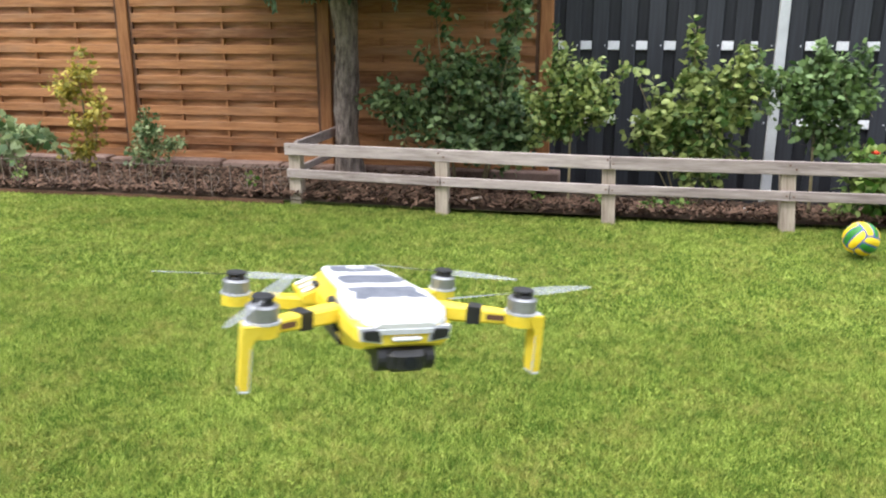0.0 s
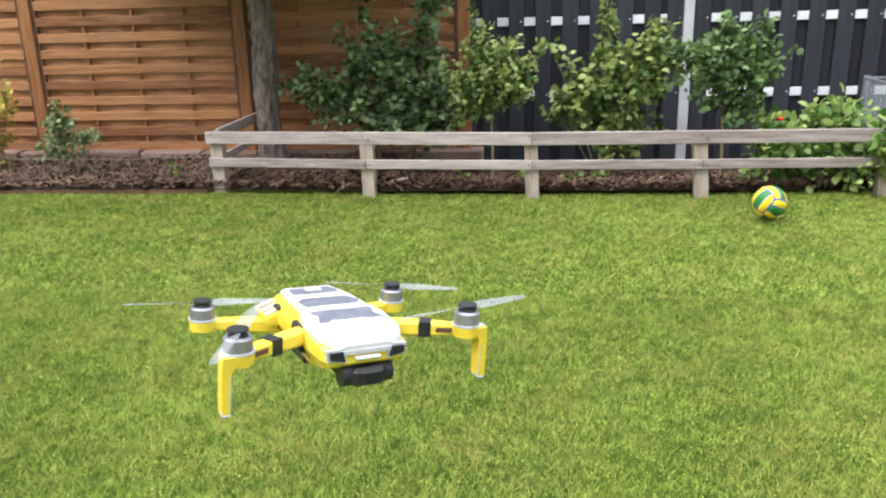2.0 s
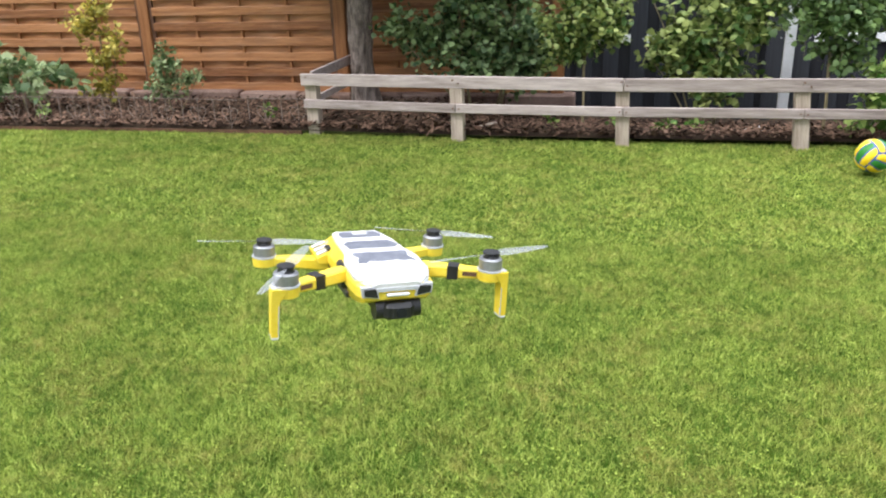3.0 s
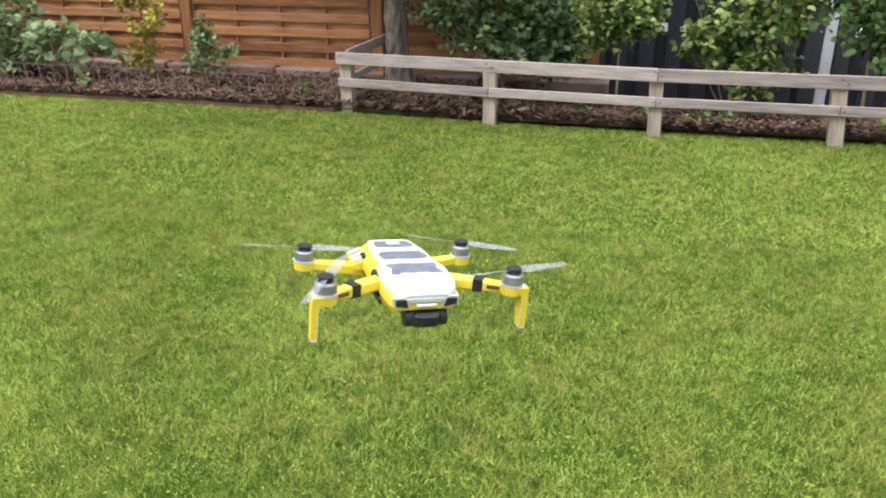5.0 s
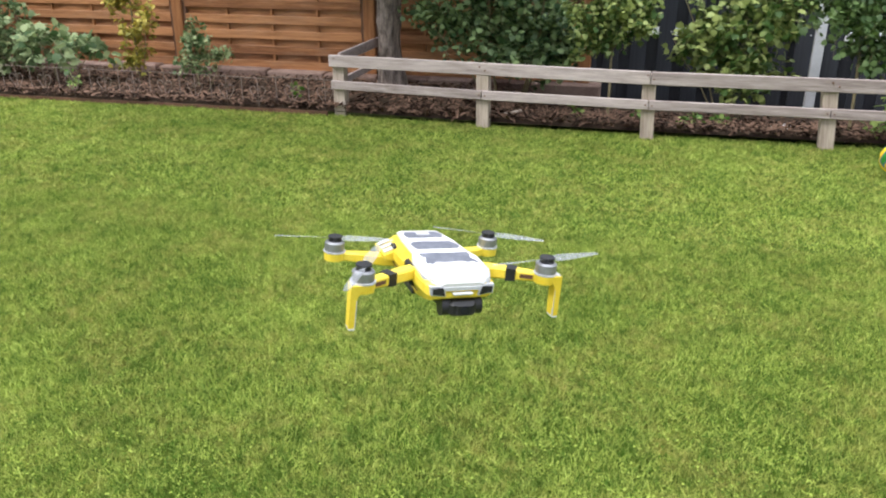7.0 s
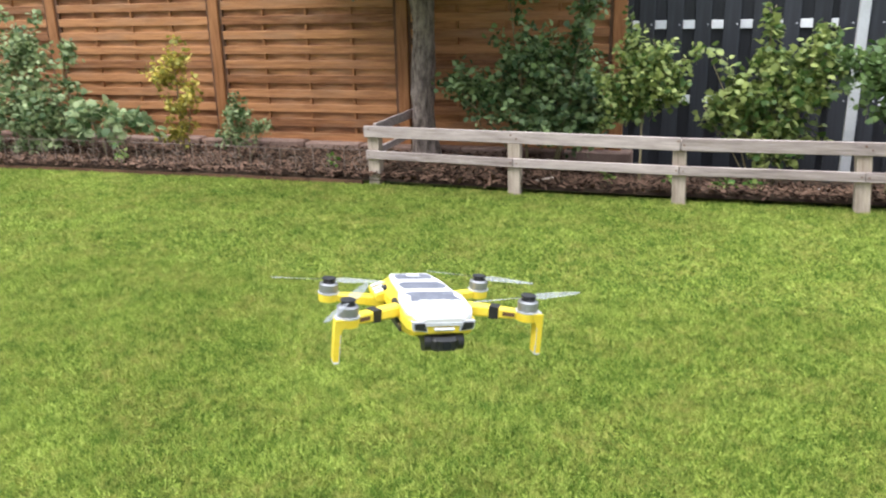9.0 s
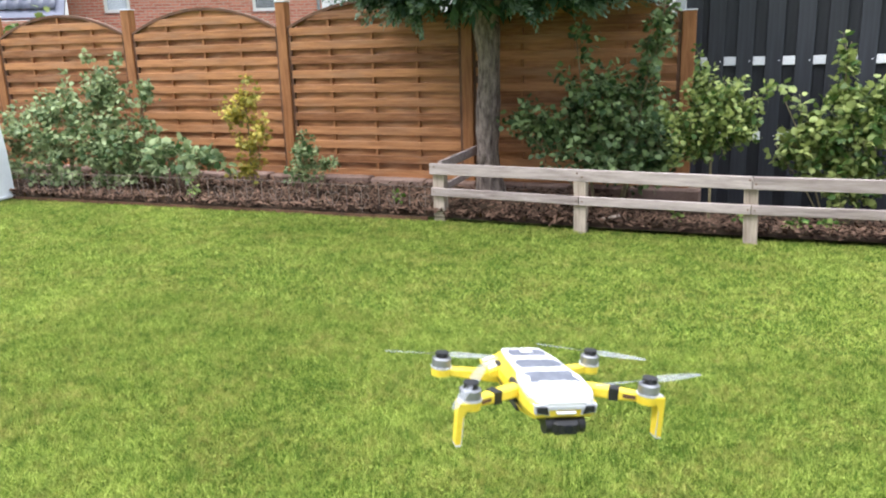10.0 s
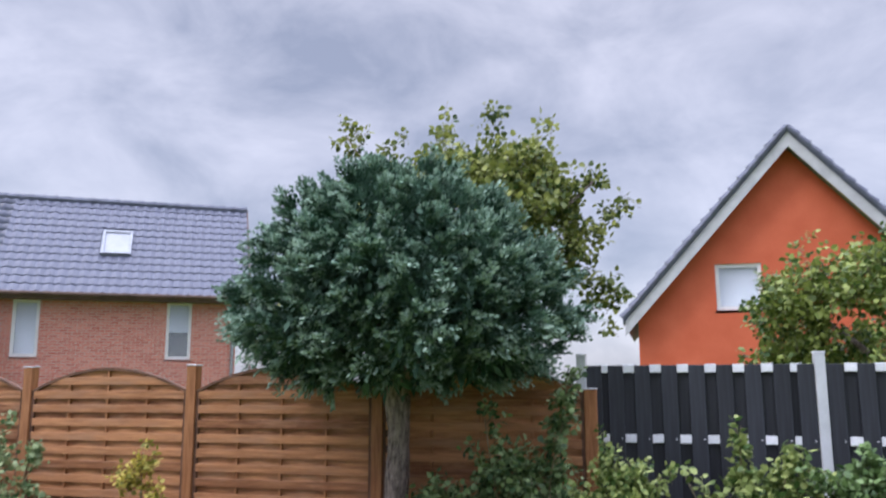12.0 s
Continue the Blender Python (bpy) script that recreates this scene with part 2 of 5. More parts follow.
M_WHITE = mat("white_frame", (0.66, 0.67, 0.68), (0.84, 0.84, 0.85), 3, 0.45, 0.03)
M_BARGE = mat("pale_grey_board", (0.42, 0.42, 0.44), (0.6, 0.6, 0.62), 3, 0.6, 0.1)
# plant cover and curtains; the curtains' blue-white paints in reflected sky
M_PALE_SHEET = mat("pale_bluish_sheet", (0.66, 0.70, 0.76), (0.86, 0.88, 0.92), 2, 0.9, 0.1, stretch=(20, 1, 0.5))
# near-black colour standing in for the lack of light indoors
M_UNLIT_ROOM = mat("unlit_room", (0.02, 0.02, 0.025), (0.06, 0.06, 0.07), 2, 0.9, 0.0)
M_BROWN_SOFFIT = mat("brown_soffit", (0.07, 0.045, 0.035), (0.16, 0.10, 0.08), 3, 0.7, 0.1)
M_ROOF_PANE = mat("roof_window_glass", (0.36, 0.38, 0.45), (0.48, 0.50, 0.57), 2, 0.3, 0.0, spec=0.3)
M_GLASS = mat("window_glass", (0.85, 0.9, 0.95), (0.95, 0.97, 1.0), 1, 0.02, 0.0)
M_GLASS.node_tree.nodes["Principled BSDF"].inputs["Transmission Weight"].default_value = 0.9
M_YELLOW = mat("yellow_film", (0.78, 0.54, 0.025), (0.88, 0.70, 0.10), 25, 0.38, 0.05, fine=300)
M_DWHITE = mat("white_film", (0.55, 0.55, 0.56), (0.72, 0.72, 0.72), 30, 0.4, 0.03, fine=300)
M_DGREY = mat("grey_film", (0.09, 0.10, 0.13), (0.20, 0.21, 0.25), 60, 0.4, 0.05, fine=300)
M_LGREY = mat("light_grey_plastic", (0.42, 0.43, 0.46), (0.58, 0.59, 0.62), 30, 0.45, 0.03, fine=300)
M_MOTOR = mat("motor_grey", (0.20, 0.205, 0.22), (0.34, 0.345, 0.37), 40, 0.38, 0.02, metal=0.5, fine=300)
M_BLACK = mat("black_plastic", (0.010, 0.010, 0.012), (0.03, 0.03, 0.034), 40, 0.4, 0.03, fine=300)
M_LENS = mat("lens_glass", (0.006, 0.006, 0.010), (0.015, 0.015, 0.03), 4, 0.12, 0.0, spec=0.5)
M_PROP = mat("propeller_grey", (0.30, 0.32, 0.35), (0.46, 0.48, 0.51), 30, 0.35, 0.02, fine=300)
M_PROP.node_tree.nodes["Principled BSDF"].inputs["Alpha"].default_value = 0.28
M_BALL_Y = mat("ball_yellow", (0.78, 0.52, 0.01), (0.9, 0.68, 0.03), 20, 0.45, 0.2, fine=400)
M_BALL_G = mat("ball_green", (0.015, 0.15, 0.02), (0.04, 0.25, 0.035), 20, 0.45, 0.2, fine=400)
M_BALL_B = mat("ball_blue", (0.04, 0.07, 0.22), (0.12, 0.18, 0.40), 20, 0.45, 0.2, fine=400)
M_TOY = mat("orange_plastic", (0.62, 0.15, 0.05), (0.78, 0.24, 0.09), 20, 0.5, 0.05)
M_RED = mat("red_petal", (0.65, 0.02, 0.01), (0.85, 0.05, 0.02), 20, 0.5, 0.05)
M_COMPOST = mat("compost", (0.03, 0.022, 0.016), (0.16, 0.12, 0.09), 7, 0.95, 1.0)


# ---- mesh helpers ----
def mesh_np(name, verts, faces, material, smooth=False):
    """A mesh from arrays of corners and of equal-sided faces."""
    verts, faces = np.asarray(verts, dtype=np.float32), np.asarray(faces, dtype=np.int32)
    me = bpy.data.meshes.new(name)
    me.vertices.add(len(verts))
    me.vertices.foreach_set("co", verts.ravel())
    k = faces.shape[1]
    me.loops.add(faces.size)
    me.loops.foreach_set("vertex_index", faces.ravel())
    me.polygons.add(len(faces))
    me.polygons.foreach_set("loop_start", np.arange(0, faces.size, k, dtype=np.int32))
    me.update(calc_edges=True)
    if smooth:
        me.polygons.foreach_set("use_smooth", np.ones(len(faces), dtype=bool))
    me.materials.append(material)
    return me


def finish(name, bm, material, smooth=False):
    me = bpy.data.meshes.new(name)
    bmesh.ops.recalc_face_normals(bm, faces=bm.faces)
    bm.to_mesh(me)
    bm.free()
    me.materials.append(material)
    if smooth:
        for p in me.polygons:
            p.use_smooth = True
    return me


def part(name, bm, material, parent, label="", smooth=False):
    me = bm if isinstance(bm, bpy.types.Mesh) else finish(name, bm, material, smooth)
    ob = new(name, me)
    ob.parent = parent
    if label:
        tagged(ob, label)
    return ob


def thing(name, label, category, group="", kind="", at=(0, 0, 0), rz=0):
    ob = new(name)
    ob.empty_display_size = 0.1
    ob.matrix_basis = pose(*at, 0, 0, rz)
    return tagged(ob, label, category, group, kind)


def box(bm, lo, hi, bevel=0.0, m=None):
    r = bmesh.ops.create_cube(bm, size=1.0)
    vs = r["verts"]
    size = [b - a for a, b in zip(lo, hi)]
    mid = [(a + b) / 2 for a, b in zip(lo, hi)]
    bmesh.ops.scale(bm, vec=size, verts=vs)
    bmesh.ops.translate(bm, vec=mid, verts=vs)
    if bevel:
        es = list({e for v in vs for e in v.link_edges})
        rb = bmesh.ops.bevel(bm, geom=es, offset=bevel, segments=1, affect="EDGES", profile=0.6)
        vs = list({v for f in rb["faces"] for v in f.verts} | {v for v in vs if v.is_valid})
    if m is not None:
        bmesh.ops.transform(bm, matrix=m, verts=vs)
    return vs


def boxed(lo, hi, bevel=0.0, m=None):
    bm = bmesh.new()
    box(bm, lo, hi, bevel, m)
    return bm


def prism(bm, outline, y0, y1):
    """An outline of (x, z) pairs drawn out from y0 to y1."""
    a = [bm.verts.new((x, y0, z)) for x, z in outline]
    b = [bm.verts.new((x, y1, z)) for x, z in outline]
    bm.faces.new(a)
    bm.faces.new(b[::-1])
    for i in range(len(a)):
        j = (i + 1) % len(a)
        bm.faces.new((a[i], b[i], b[j], a[j]))


def cyl(bm, p, q, r0, r1=None, sides=12, caps=True):
    p, q = Vector(p), Vector(q)
    m = Matrix.Translation((p + q) / 2) @ (q - p).to_track_quat("Z", "Y").to_matrix().to_4x4()
    return bmesh.ops.create_cone(bm, cap_ends=caps, segments=sides, radius1=r0, radius2=r0 if r1 is None else r1, depth=(q - p).length, matrix=m)["verts"]


def tube(bm, points, radii, sides=8):
    """A tube along points, with a radius at each."""
    pts = [Vector(p) for p in points]
    rings = []
    for i, p in enumerate(pts):
        d = (pts[min(i + 1, len(pts) - 1)] - pts[max(i - 1, 0)]).normalized()
        q = Vector((0, 0, 1)).rotation_difference(d)
        rings.append([bm.verts.new(p + q @ Vector((math.cos(a) * radii[i], math.sin(a) * radii[i], 0))) for a in (2 * math.pi * k / sides for k in range(sides))])
    for a, b in zip(rings, rings[1:]):
        for k in range(sides):
            bm.faces.new((a[k], a[(k + 1) % sides], b[(k + 1) % sides], b[k]))
    bm.faces.new(rings[0][::-1])
    bm.faces.new(rings[-1])


def loft(bm, sections):
    """Skin over rings of equal count, closed at both ends."""
    rings = [[bm.verts.new(p) for p in s] for s in sections]
    n = len(rings[0])
    for a, b in zip(rings, rings[1:]):
        for k in range(n):
            bm.faces.new((a[k], a[(k + 1) % n], b[(k + 1) % n], b[k]))
    bm.faces.new(rings[0][::-1])
    bm.faces.new(rings[-1])


LOBED = np.array([(0, 0.42, 0.05), (0, 0, 0), (-0.30, 0.04, 0.03), (-0.52, 0.34, -0.04), (-0.33, 0.45, 0.02), (-0.37, 0.72, -0.06), (-0.15, 0.70, 0.0), (0, 1.0, -0.14), (0.15, 0.70, 0.0), (0.37, 0.72, -0.06), (0.33, 0.45, 0.02), (0.52, 0.34, -0.04), (0.30, 0.04, 0.03)])
LOBED_F = np.array([(0, i, i + 1 if i < 12 else 1) for i in range(1, 13)])
OVAL = np.array([(0, 0.45, 0.0), (0, 0, 0), (-0.24, 0.16, 0.05), (-0.33, 0.45, 0.08), (-0.2, 0.78, 0.03), (0, 1.0, -0.1), (0.2, 0.78, 0.03), (0.33, 0.45, 0.08), (0.24, 0.16, 0.05)])
OVAL_F = np.array([(0, i, i + 1 if i < 8 else 1) for i in range(1, 9)])
SPRAY = np.array([(0, 0, 0), (-0.16, 0.5, 0.03), (0, 1.0, 0), (0.16, 0.5, 0.03)])
SPRAY_F = np.array([(0, 1, 2), (0, 2, 3)])


def leaves(name, at, out, size, material, shape=LOBED, faces=LOBED_F, seed=1, droop=0.3, spread=0.9, tumble=0.35):
    """Many leaves in one mesh: at = places, out = directions in which they point."""
    g = np.random.default_rng(seed)
    n = len(at)
    d = out + g.normal(0, spread, (n, 3)) * 0.6 + np.array((0, 0, -droop))
    d /= np.linalg.norm(d, axis=1)[:, None] + 1e-9
    side = np.cross(d, g.normal(0, tumble, (n, 3)) + np.array((0, 0, 1.0)))
    side /= np.linalg.norm(side, axis=1)[:, None] + 1e-9
    up = np.cross(side, d)
    s = size * g.uniform(0.6, 1.25, n)[:, None, None]
    v = (shape[None, :, 0:1] * side[:, None] + shape[None, :, 1:2] * d[:, None] + shape[None, :, 2:3] * up[:, None]) * s + at[:, None]
    k = len(shape)
    f = faces[None] + (np.arange(n) * k)[:, None, None]
    return mesh_np(name, v.reshape(-1, 3), f.reshape(-1, 3), material)


def lumps(centres, count, seed, inner=0.45):
    """Places on and in a group of ellipsoids (x, y, z, rx, ry, rz): leaves sit mostly near the skins. Returns places and outward ways."""
    g = np.random.default_rng(seed)
    c = np.array(centres, dtype=float)
    w = (c[:, 3] * c[:, 4] * c[:, 5]) ** 0.67
    pick = g.choice(len(c), count, p=w / w.sum())
    d = g.normal(0, 1, (count, 3))
    d /= np.linalg.norm(d, axis=1)[:, None]
    r = g.uniform(inner, 1.08, count)[:, None] ** 0.7
    return c[pick, :3] + d * r * c[pick, 3:], d


def twig_leaves(lump_list, count, length, seed, each=9):
    """Leaves set alternately along many short twigs in a group of lumps. Returns places, ways and the twigs' ends."""
    g = np.random.default_rng(seed)
    n = max(count // each, 1)
    mid, out = lumps(lump_list, n, seed, 0.1)
    d = out * 0.75 + g.normal(0, 0.5, (n, 3)) + np.array((0, 0, 0.4))
    d /= np.linalg.norm(d, axis=1)[:, None] + 1e-9
    reach = length * g.uniform(0.55, 1.35, n)[:, None]
    foot = mid - d * reach * 0.6
    a = np.cross(d, g.normal(0, 1, (n, 3)))
    a /= np.linalg.norm(a, axis=1)[:, None] + 1e-9
    b = np.cross(d, a)
    k = np.arange(each)
    turn = k * 2.4 + 0.2
    side = a[:, None] * np.cos(turn)[None, :, None] + b[:, None] * np.sin(turn)[None, :, None]
    t = (0.15 + 0.85 * k / (each - 1))[None, :, None] + g.normal(0, 0.04, (n, each, 1))
    at = foot[:, None] + d[:, None] * reach[:, None] * t + side * (length * 0.1)
    way = d[:, None] * (0.25 + 0.6 * t) + side
    return at.reshape(-1, 3), way.reshape(-1, 3), foot, foot + d * reach


def twig_mesh(name, foot, tip, r, material):
    """Thin three-sided twigs between two sets of places, in one mesh."""
    ring_ = np.array([(math.cos(a), math.sin(a), 0) for a in (0, 2.09, 4.19)])
    v = np.concatenate([foot[:, None] + ring_[None] * r, tip[:, None] + ring_[None] * r * 0.4], 1)
    f = np.array([(0, 1, 4, 3), (1, 2, 5, 4), (2, 0, 3, 5)])[None] + (np.arange(len(foot)) * 6)[:, None, None]
    return mesh_np(name, v.reshape(-1, 3), f.reshape(-1, 4), material)


# ---- ground ----
def grid_sheet(name, xs, ys, height, material):
    v = np.array([(x, y, height(x, y)) for y in ys for x in xs])
    nx = len(xs)
    f = np.array([(j * nx + i, j * nx + i + 1, (j + 1) * nx + i + 1, (j + 1) * nx + i) for j in range(len(ys) - 1) for i in range(nx - 1)])
    return mesh_np(name, v, f, material, True)


def lawn_height(x, y):
    near = 1.0 if -12 < x < 9 and -4 < y < 8 else 0.0
    return near * 0.003 * noise.noise((x * 1.3, y * 1.3, 0)) - 0.024 - (0.25 if y > 6 else 0.0)


def edge_y(x):
    """Where the lawn ends at the planted bed."""
    if x < -2.4:
        return 5.80 + 0.02 * (x + 2.4)
    return 5.80 - 0.05 * (x + 2.4) + 0.011 * (x + 2.4) ** 2


axis_x = [-400, -150, -60, -30, -18] + [-12 + 0.3 * i for i in range(71)] + [14, 25, 60, 150, 400]
axis_y = [-400, -150, -60, -25, -10] + [-4 + 0.3 * i for i in range(41)] + [12, 20, 40, 80, 160, 400]
tagged(new("ground", grid_sheet("ground", axis_x, axis_y, lawn_height, M_LAWN)), "short green lawn with yellowish patches", "lawn", kind="structure")

def bed_drop(x, y):
    """The bed falls towards the anthracite fence."""
    side = min(max((x + 1.3) / 0.8, 0.0), 1.0)
    return 0.17 * side * min(max((y - 5.85) / 1.0, 0.0), 1.0)


# the bed of soil between lawn and fences
bed_x = [-11 + 0.12 * i for i in range(150)]
bed_v, bed_f = [], []
for i, x in enumerate(bed_x):
    e = edge_y(x)
    for j in range(13):
        y = e + (7.25 - e) * j / 12
        bed_v.append((x, y, (0.0 if j == 0 else 0.02) + (0.05 * noise.noise((x * 2, y * 2, 3)) + 0.05 * noise.noise((x * 7, y * 7, 1)) + 0.03 if j else 0.016) - bed_drop(x, y)))
    if i:
        bed_f += [((i - 1) * 13 + j, i * 13 + j, i * 13 + j + 1, (i - 1) * 13 + j + 1) for j in range(12)]
tagged(new("planted_bed", mesh_np("planted_bed", bed_v, bed_f, M_SOIL, True)), "dark soil bed strewn with bark mulch", "flower bed", kind="structure")


def scatter_chips():
    g = np.random.default_rng(5)
    n = 20000
    x = g.uniform(-9.5, 4.5, n)
    e = np.array([edge_y(a) for a in x])
    y = e - 0.015 + (7.0 - e) * g.uniform(0, 1, n) ** 1.5
    z = g.uniform(0.04, 0.09, n) - np.array([bed_drop(p, q) for p, q in zip(x, y)])
    a, b = g.uniform(0, math.pi, n), g.normal(0, 0.35, n)
    ln, wd = g.uniform(0.008, 0.036, n) * g.choice((1, 1, 1, 1.6), n), g.uniform(0.004, 0.011, n)
    u = np.stack([np.cos(a) * np.cos(b), np.sin(a) * np.cos(b), np.sin(b)], 1) * ln[:, None]
    w = np.stack([-np.sin(a), np.cos(a), g.normal(0, 0.3, n)], 1) * wd[:, None]
    c = np.stack([x, y, z], 1)
    t = np.array((0, 0, 0.008))
    v = np.stack([c - u - w, c + u - w, c + u + w, c - u + w, c + t], 1)
    f = np.array([(0, 1, 4), (1, 2, 4), (2, 3, 4), (3, 0, 4)])[None] + (np.arange(n) * 5)[:, None, None]
    return mesh_np("bark_mulch", v.reshape(-1, 3), f.reshape(-1, 3), M_BARK_CHIP)


tagged(new("bark_mulch", scatter_chips()), "loose brown bark chips covering the bed", "mulch", kind="stuff")


def grass_patch(name, x0, x1, y0, y1, density, height, width, seed, flat=1.05):
    g = np.random.default_rng(seed)
    n = int((x1 - x0) * (y1 - y0) * density)
    x, y = g.uniform(x0, x1, n), g.uniform(y0, y1, n)
    lim = np.where(x < -2.4, 5.80 + 0.02 * (x + 2.4), 5.80 - 0.05 * (x + 2.4) + 0.011 * (x + 2.4) ** 2)
    keep = (y < lim + 0.035 + 0.03 * np.sin(x * 23) * np.sin(x * 7.3)) & ((y - y0) > -9)
    x, y = x[keep], y[keep]
    n = len(x)
    a, h = g.uniform(0, 2 * math.pi, n), height * g.uniform(0.45, 1.2, n) * (0.9 + 0.14 * np.sin(x * 2.1 + 1.3 * np.sin(y * 1.7)) * np.sin(y * 2.6 + x)) * (0.85 + 0.3 * np.sin(x * 31 + 3 * np.sin(y * 17)) * np.sin(y * 27 + 2 * np.sin(x * 13)))
    lean = g.normal(0, flat, (n, 2)) * h[:, None]
    w = width * g.uniform(0.7, 1.3, n) * 0.5
    base = np.stack([x, y, np.full(n, -0.022)], 1)
    side = np.stack([np.cos(a) * w, np.sin(a) * w, np.zeros(n)], 1)
    tip = base + np.concatenate([lean, h[:, None] + 0.006], 1)
    v = np.stack([base - side, base + side, tip], 1).reshape(-1, 3)
    return mesh_np(name, v, np.arange(3 * n).reshape(-1, 3), M_GRASS)


lawn = thing("grass", "mown green grass with paler dry patches", "grass", kind="stuff")
part("near_blades", grass_patch("near_blades", -3.6, 3.0, 0.9, 3.6, 33000, 0.0265, 0.0044, 11, 0.85), M_GRASS, lawn)
part("side_blades", grass_patch("side_blades", -6.5, -3.6, 1.9, 3.6, 14000, 0.024, 0.0064, 13, 1.15), M_GRASS, lawn)
part("far_blades", grass_patch("far_blades", -9.0, 4.6, 3.6, 5.9, 11500, 0.021, 0.0072, 12, 1.3), M_GRASS, lawn)
part("outer_blades", grass_patch("outer_blades", 2.9, 7.5, -3.0, 5.9, 2200, 0.030, 0.011, 14), M_GRASS, lawn)
part("back_blades", grass_patch("back_blades", -11.0, 2.9, -3.0, 0.95, 1800, 0.030, 0.011, 15), M_GRASS, lawn)
part("edge_blades", grass_patch("edge_blades", -11.0, -3.5, 0.9, 5.9, 2200, 0.030, 0.011, 16), M_GRASS, lawn)


def clover(count, seed):
    """Small flat leaflets among the blades, gathered in loose patches."""
    g = np.random.default_rng(seed)
    x, y = g.uniform(-3.6, 3.0, count * 3), g.uniform(0.9, 4.6, count * 3)
    wave = np.sin(x * 5.1 + 2 * np.sin(y * 3.3)) * np.sin(y * 6.7 + 1.7 * np.sin(x * 4.1)) + g.normal(0, 0.45, len(x))
    pick = np.nonzero(wave > 0.25)[0][:count]
    at = np.stack([x[pick], y[pick], g.uniform(-0.012, 0.002, len(pick))], 1)
    way = np.stack([g.normal(0, 1, len(pick)), g.normal(0, 1, len(pick)), g.normal(0.15, 0.25, len(pick))], 1)
    return leaves("clover", at, way, 0.0085, M_CLOVER, OVAL[[1, 2, 4, 5, 6, 8]] * np.array((1.3, 1, 1)), np.array([(0, 1, 2), (0, 2, 3), (0, 3, 4), (0, 4, 5)]), seed, 0.0, 0.3)


part("clover", clover(40000, 17), M_CLOVER, lawn, "tiny pale-green clover leaflets")


# ---- brown lap-panel fence ----
Y_BROWN = 7.05
BROWN_POSTS = [-10.54, -8.54, -6.53, -4.54, -2.545, -0.555]


brown_fence = thing("wooden_fence", "tall brown-stained wooden fence of arched woven-slat panels", "fence", at=(0, Y_BROWN, 0))


def fence_post(x, h, w=0.11):
    p = part("post", boxed((-w / 2, -0.05, -0.05), (w / 2, 0.06, h), 0.006), M_FENCE_POST, brown_fence)
    p.location = (x, 0, 0)
    part("cap", boxed((-w / 2 - 0.006, -0.056, h), (w / 2 + 0.006, 0.066, h + 0.012), 0.004), M_ALU, p, "thin metal cap")


def brown_panel(x0, x1):
    """Woven slats, alternately before and behind thin upright battens, cut to an arch at the top."""
    w = x1 - x0
    low, shoulder, rise = 0.11, 1.60, 0.235

    def top(s):
        return shoulder + rise * (1 - (2 * s / w - 1) ** 2)

    bm = bmesh.new()
    for s in (0.0, w - 0.035):
        box(bm, (s, -0.026, low - 0.02), (s + 0.035, 0.034, shoulder + 0.005))
    secs = []
    for i in range(25):
        s = w * i / 24
        zt = top(s)
        secs.append([(s, -0.03, zt - 0.014), (s, 0.036, zt - 0.014), (s, 0.036, zt + 0.014), (s, -0.03, zt + 0.014)])
    loft(bm, secs)
    panel = part("panel", bm, M_TRIM, brown_fence, "arched slat panel with dark top trim")
    panel.location = (x0, 0, 0)

    def slat(z, height, y, thick, bow):
        secs = []
        for i in range(29):
            x = 0.03 + (w - 0.06) * i / 28
            zt = min(z + height, top(x) - 0.012)
            if zt < z + 0.008:
                continue
            dy = bow * math.cos(x / w * 8 * math.pi)
            secs.append([(x, y + dy, z), (x, y + dy + thick, z), (x, y + dy + thick, zt - 0.003), (x, y + dy + 0.004, zt), (x, y + dy, zt - 0.004)])
        if len(secs) > 2:
            bm = bmesh.new()
            loft(bm, secs)
            part("slat", bm, M_FENCE, panel)

    z = low
    while z < shoulder + rise:
        slat(z, 0.078, -0.026, 0.012, -0.005)
        slat(z + 0.070, 0.080, 0.002, 0.012, 0.005)
        z += SLAT_PERIOD
    for i in (1, 2, 3):
        s = w * i / 4
        part("batten", boxed((s - 0.012, -0.022, low), (s + 0.012, 0.006, top(s) - 0.02)), M_FENCE_POST, panel)


SLAT_PERIOD = 0.142
for x in BROWN_POSTS:
    fence_post(x, 1.86 if x < -1 else 1.62)
for a, b in zip(BROWN_POSTS, BROWN_POSTS[1:]):
    brown_panel(a + 0.055, b - 0.055)
# the stone plinth under the brown fence
plinth = thing("plinth", "low reddish-grey stone plinth under the fence", "plinth", kind="structure", at=(0, Y_BROWN, 0))
px = -10.6
rng = random.Random(4)
while px < -0.6:
    wdt = rng.uniform(0.42, 0.62)
    part("stone", boxed((px, -0.16 + rng.uniform(-0.012, 0.012), -0.02), (px + wdt - 0.012, 0.05, 0.115 + rng.uniform(-0.01, 0.012)), 0.012), M_STONE, plinth)
    px += wdt


# ---- anthracite board fence ----
Y_DARK = 7.2
DARK_POSTS = [-0.64, 1.36, 3.47, 5.46, 7.51, 9.56]


dark_fence = thing("board_fence", "anthracite fence of staggered vertical boards between aluminium posts", "fence", at=(0, Y_DARK, 0))


def alu_post(x):
    p = part("post", boxed((-0.042, -0.055, -0.25), (0.042, 0.045, 1.92), 0.005), M_ALU, dark_fence, "silver-grey aluminium post")
    p.location = (x, 0, 0)
    part("cap", boxed((-0.046, -0.059, 1.92), (0.046, 0.049, 1.935), 0.003), M_CLIP, p)


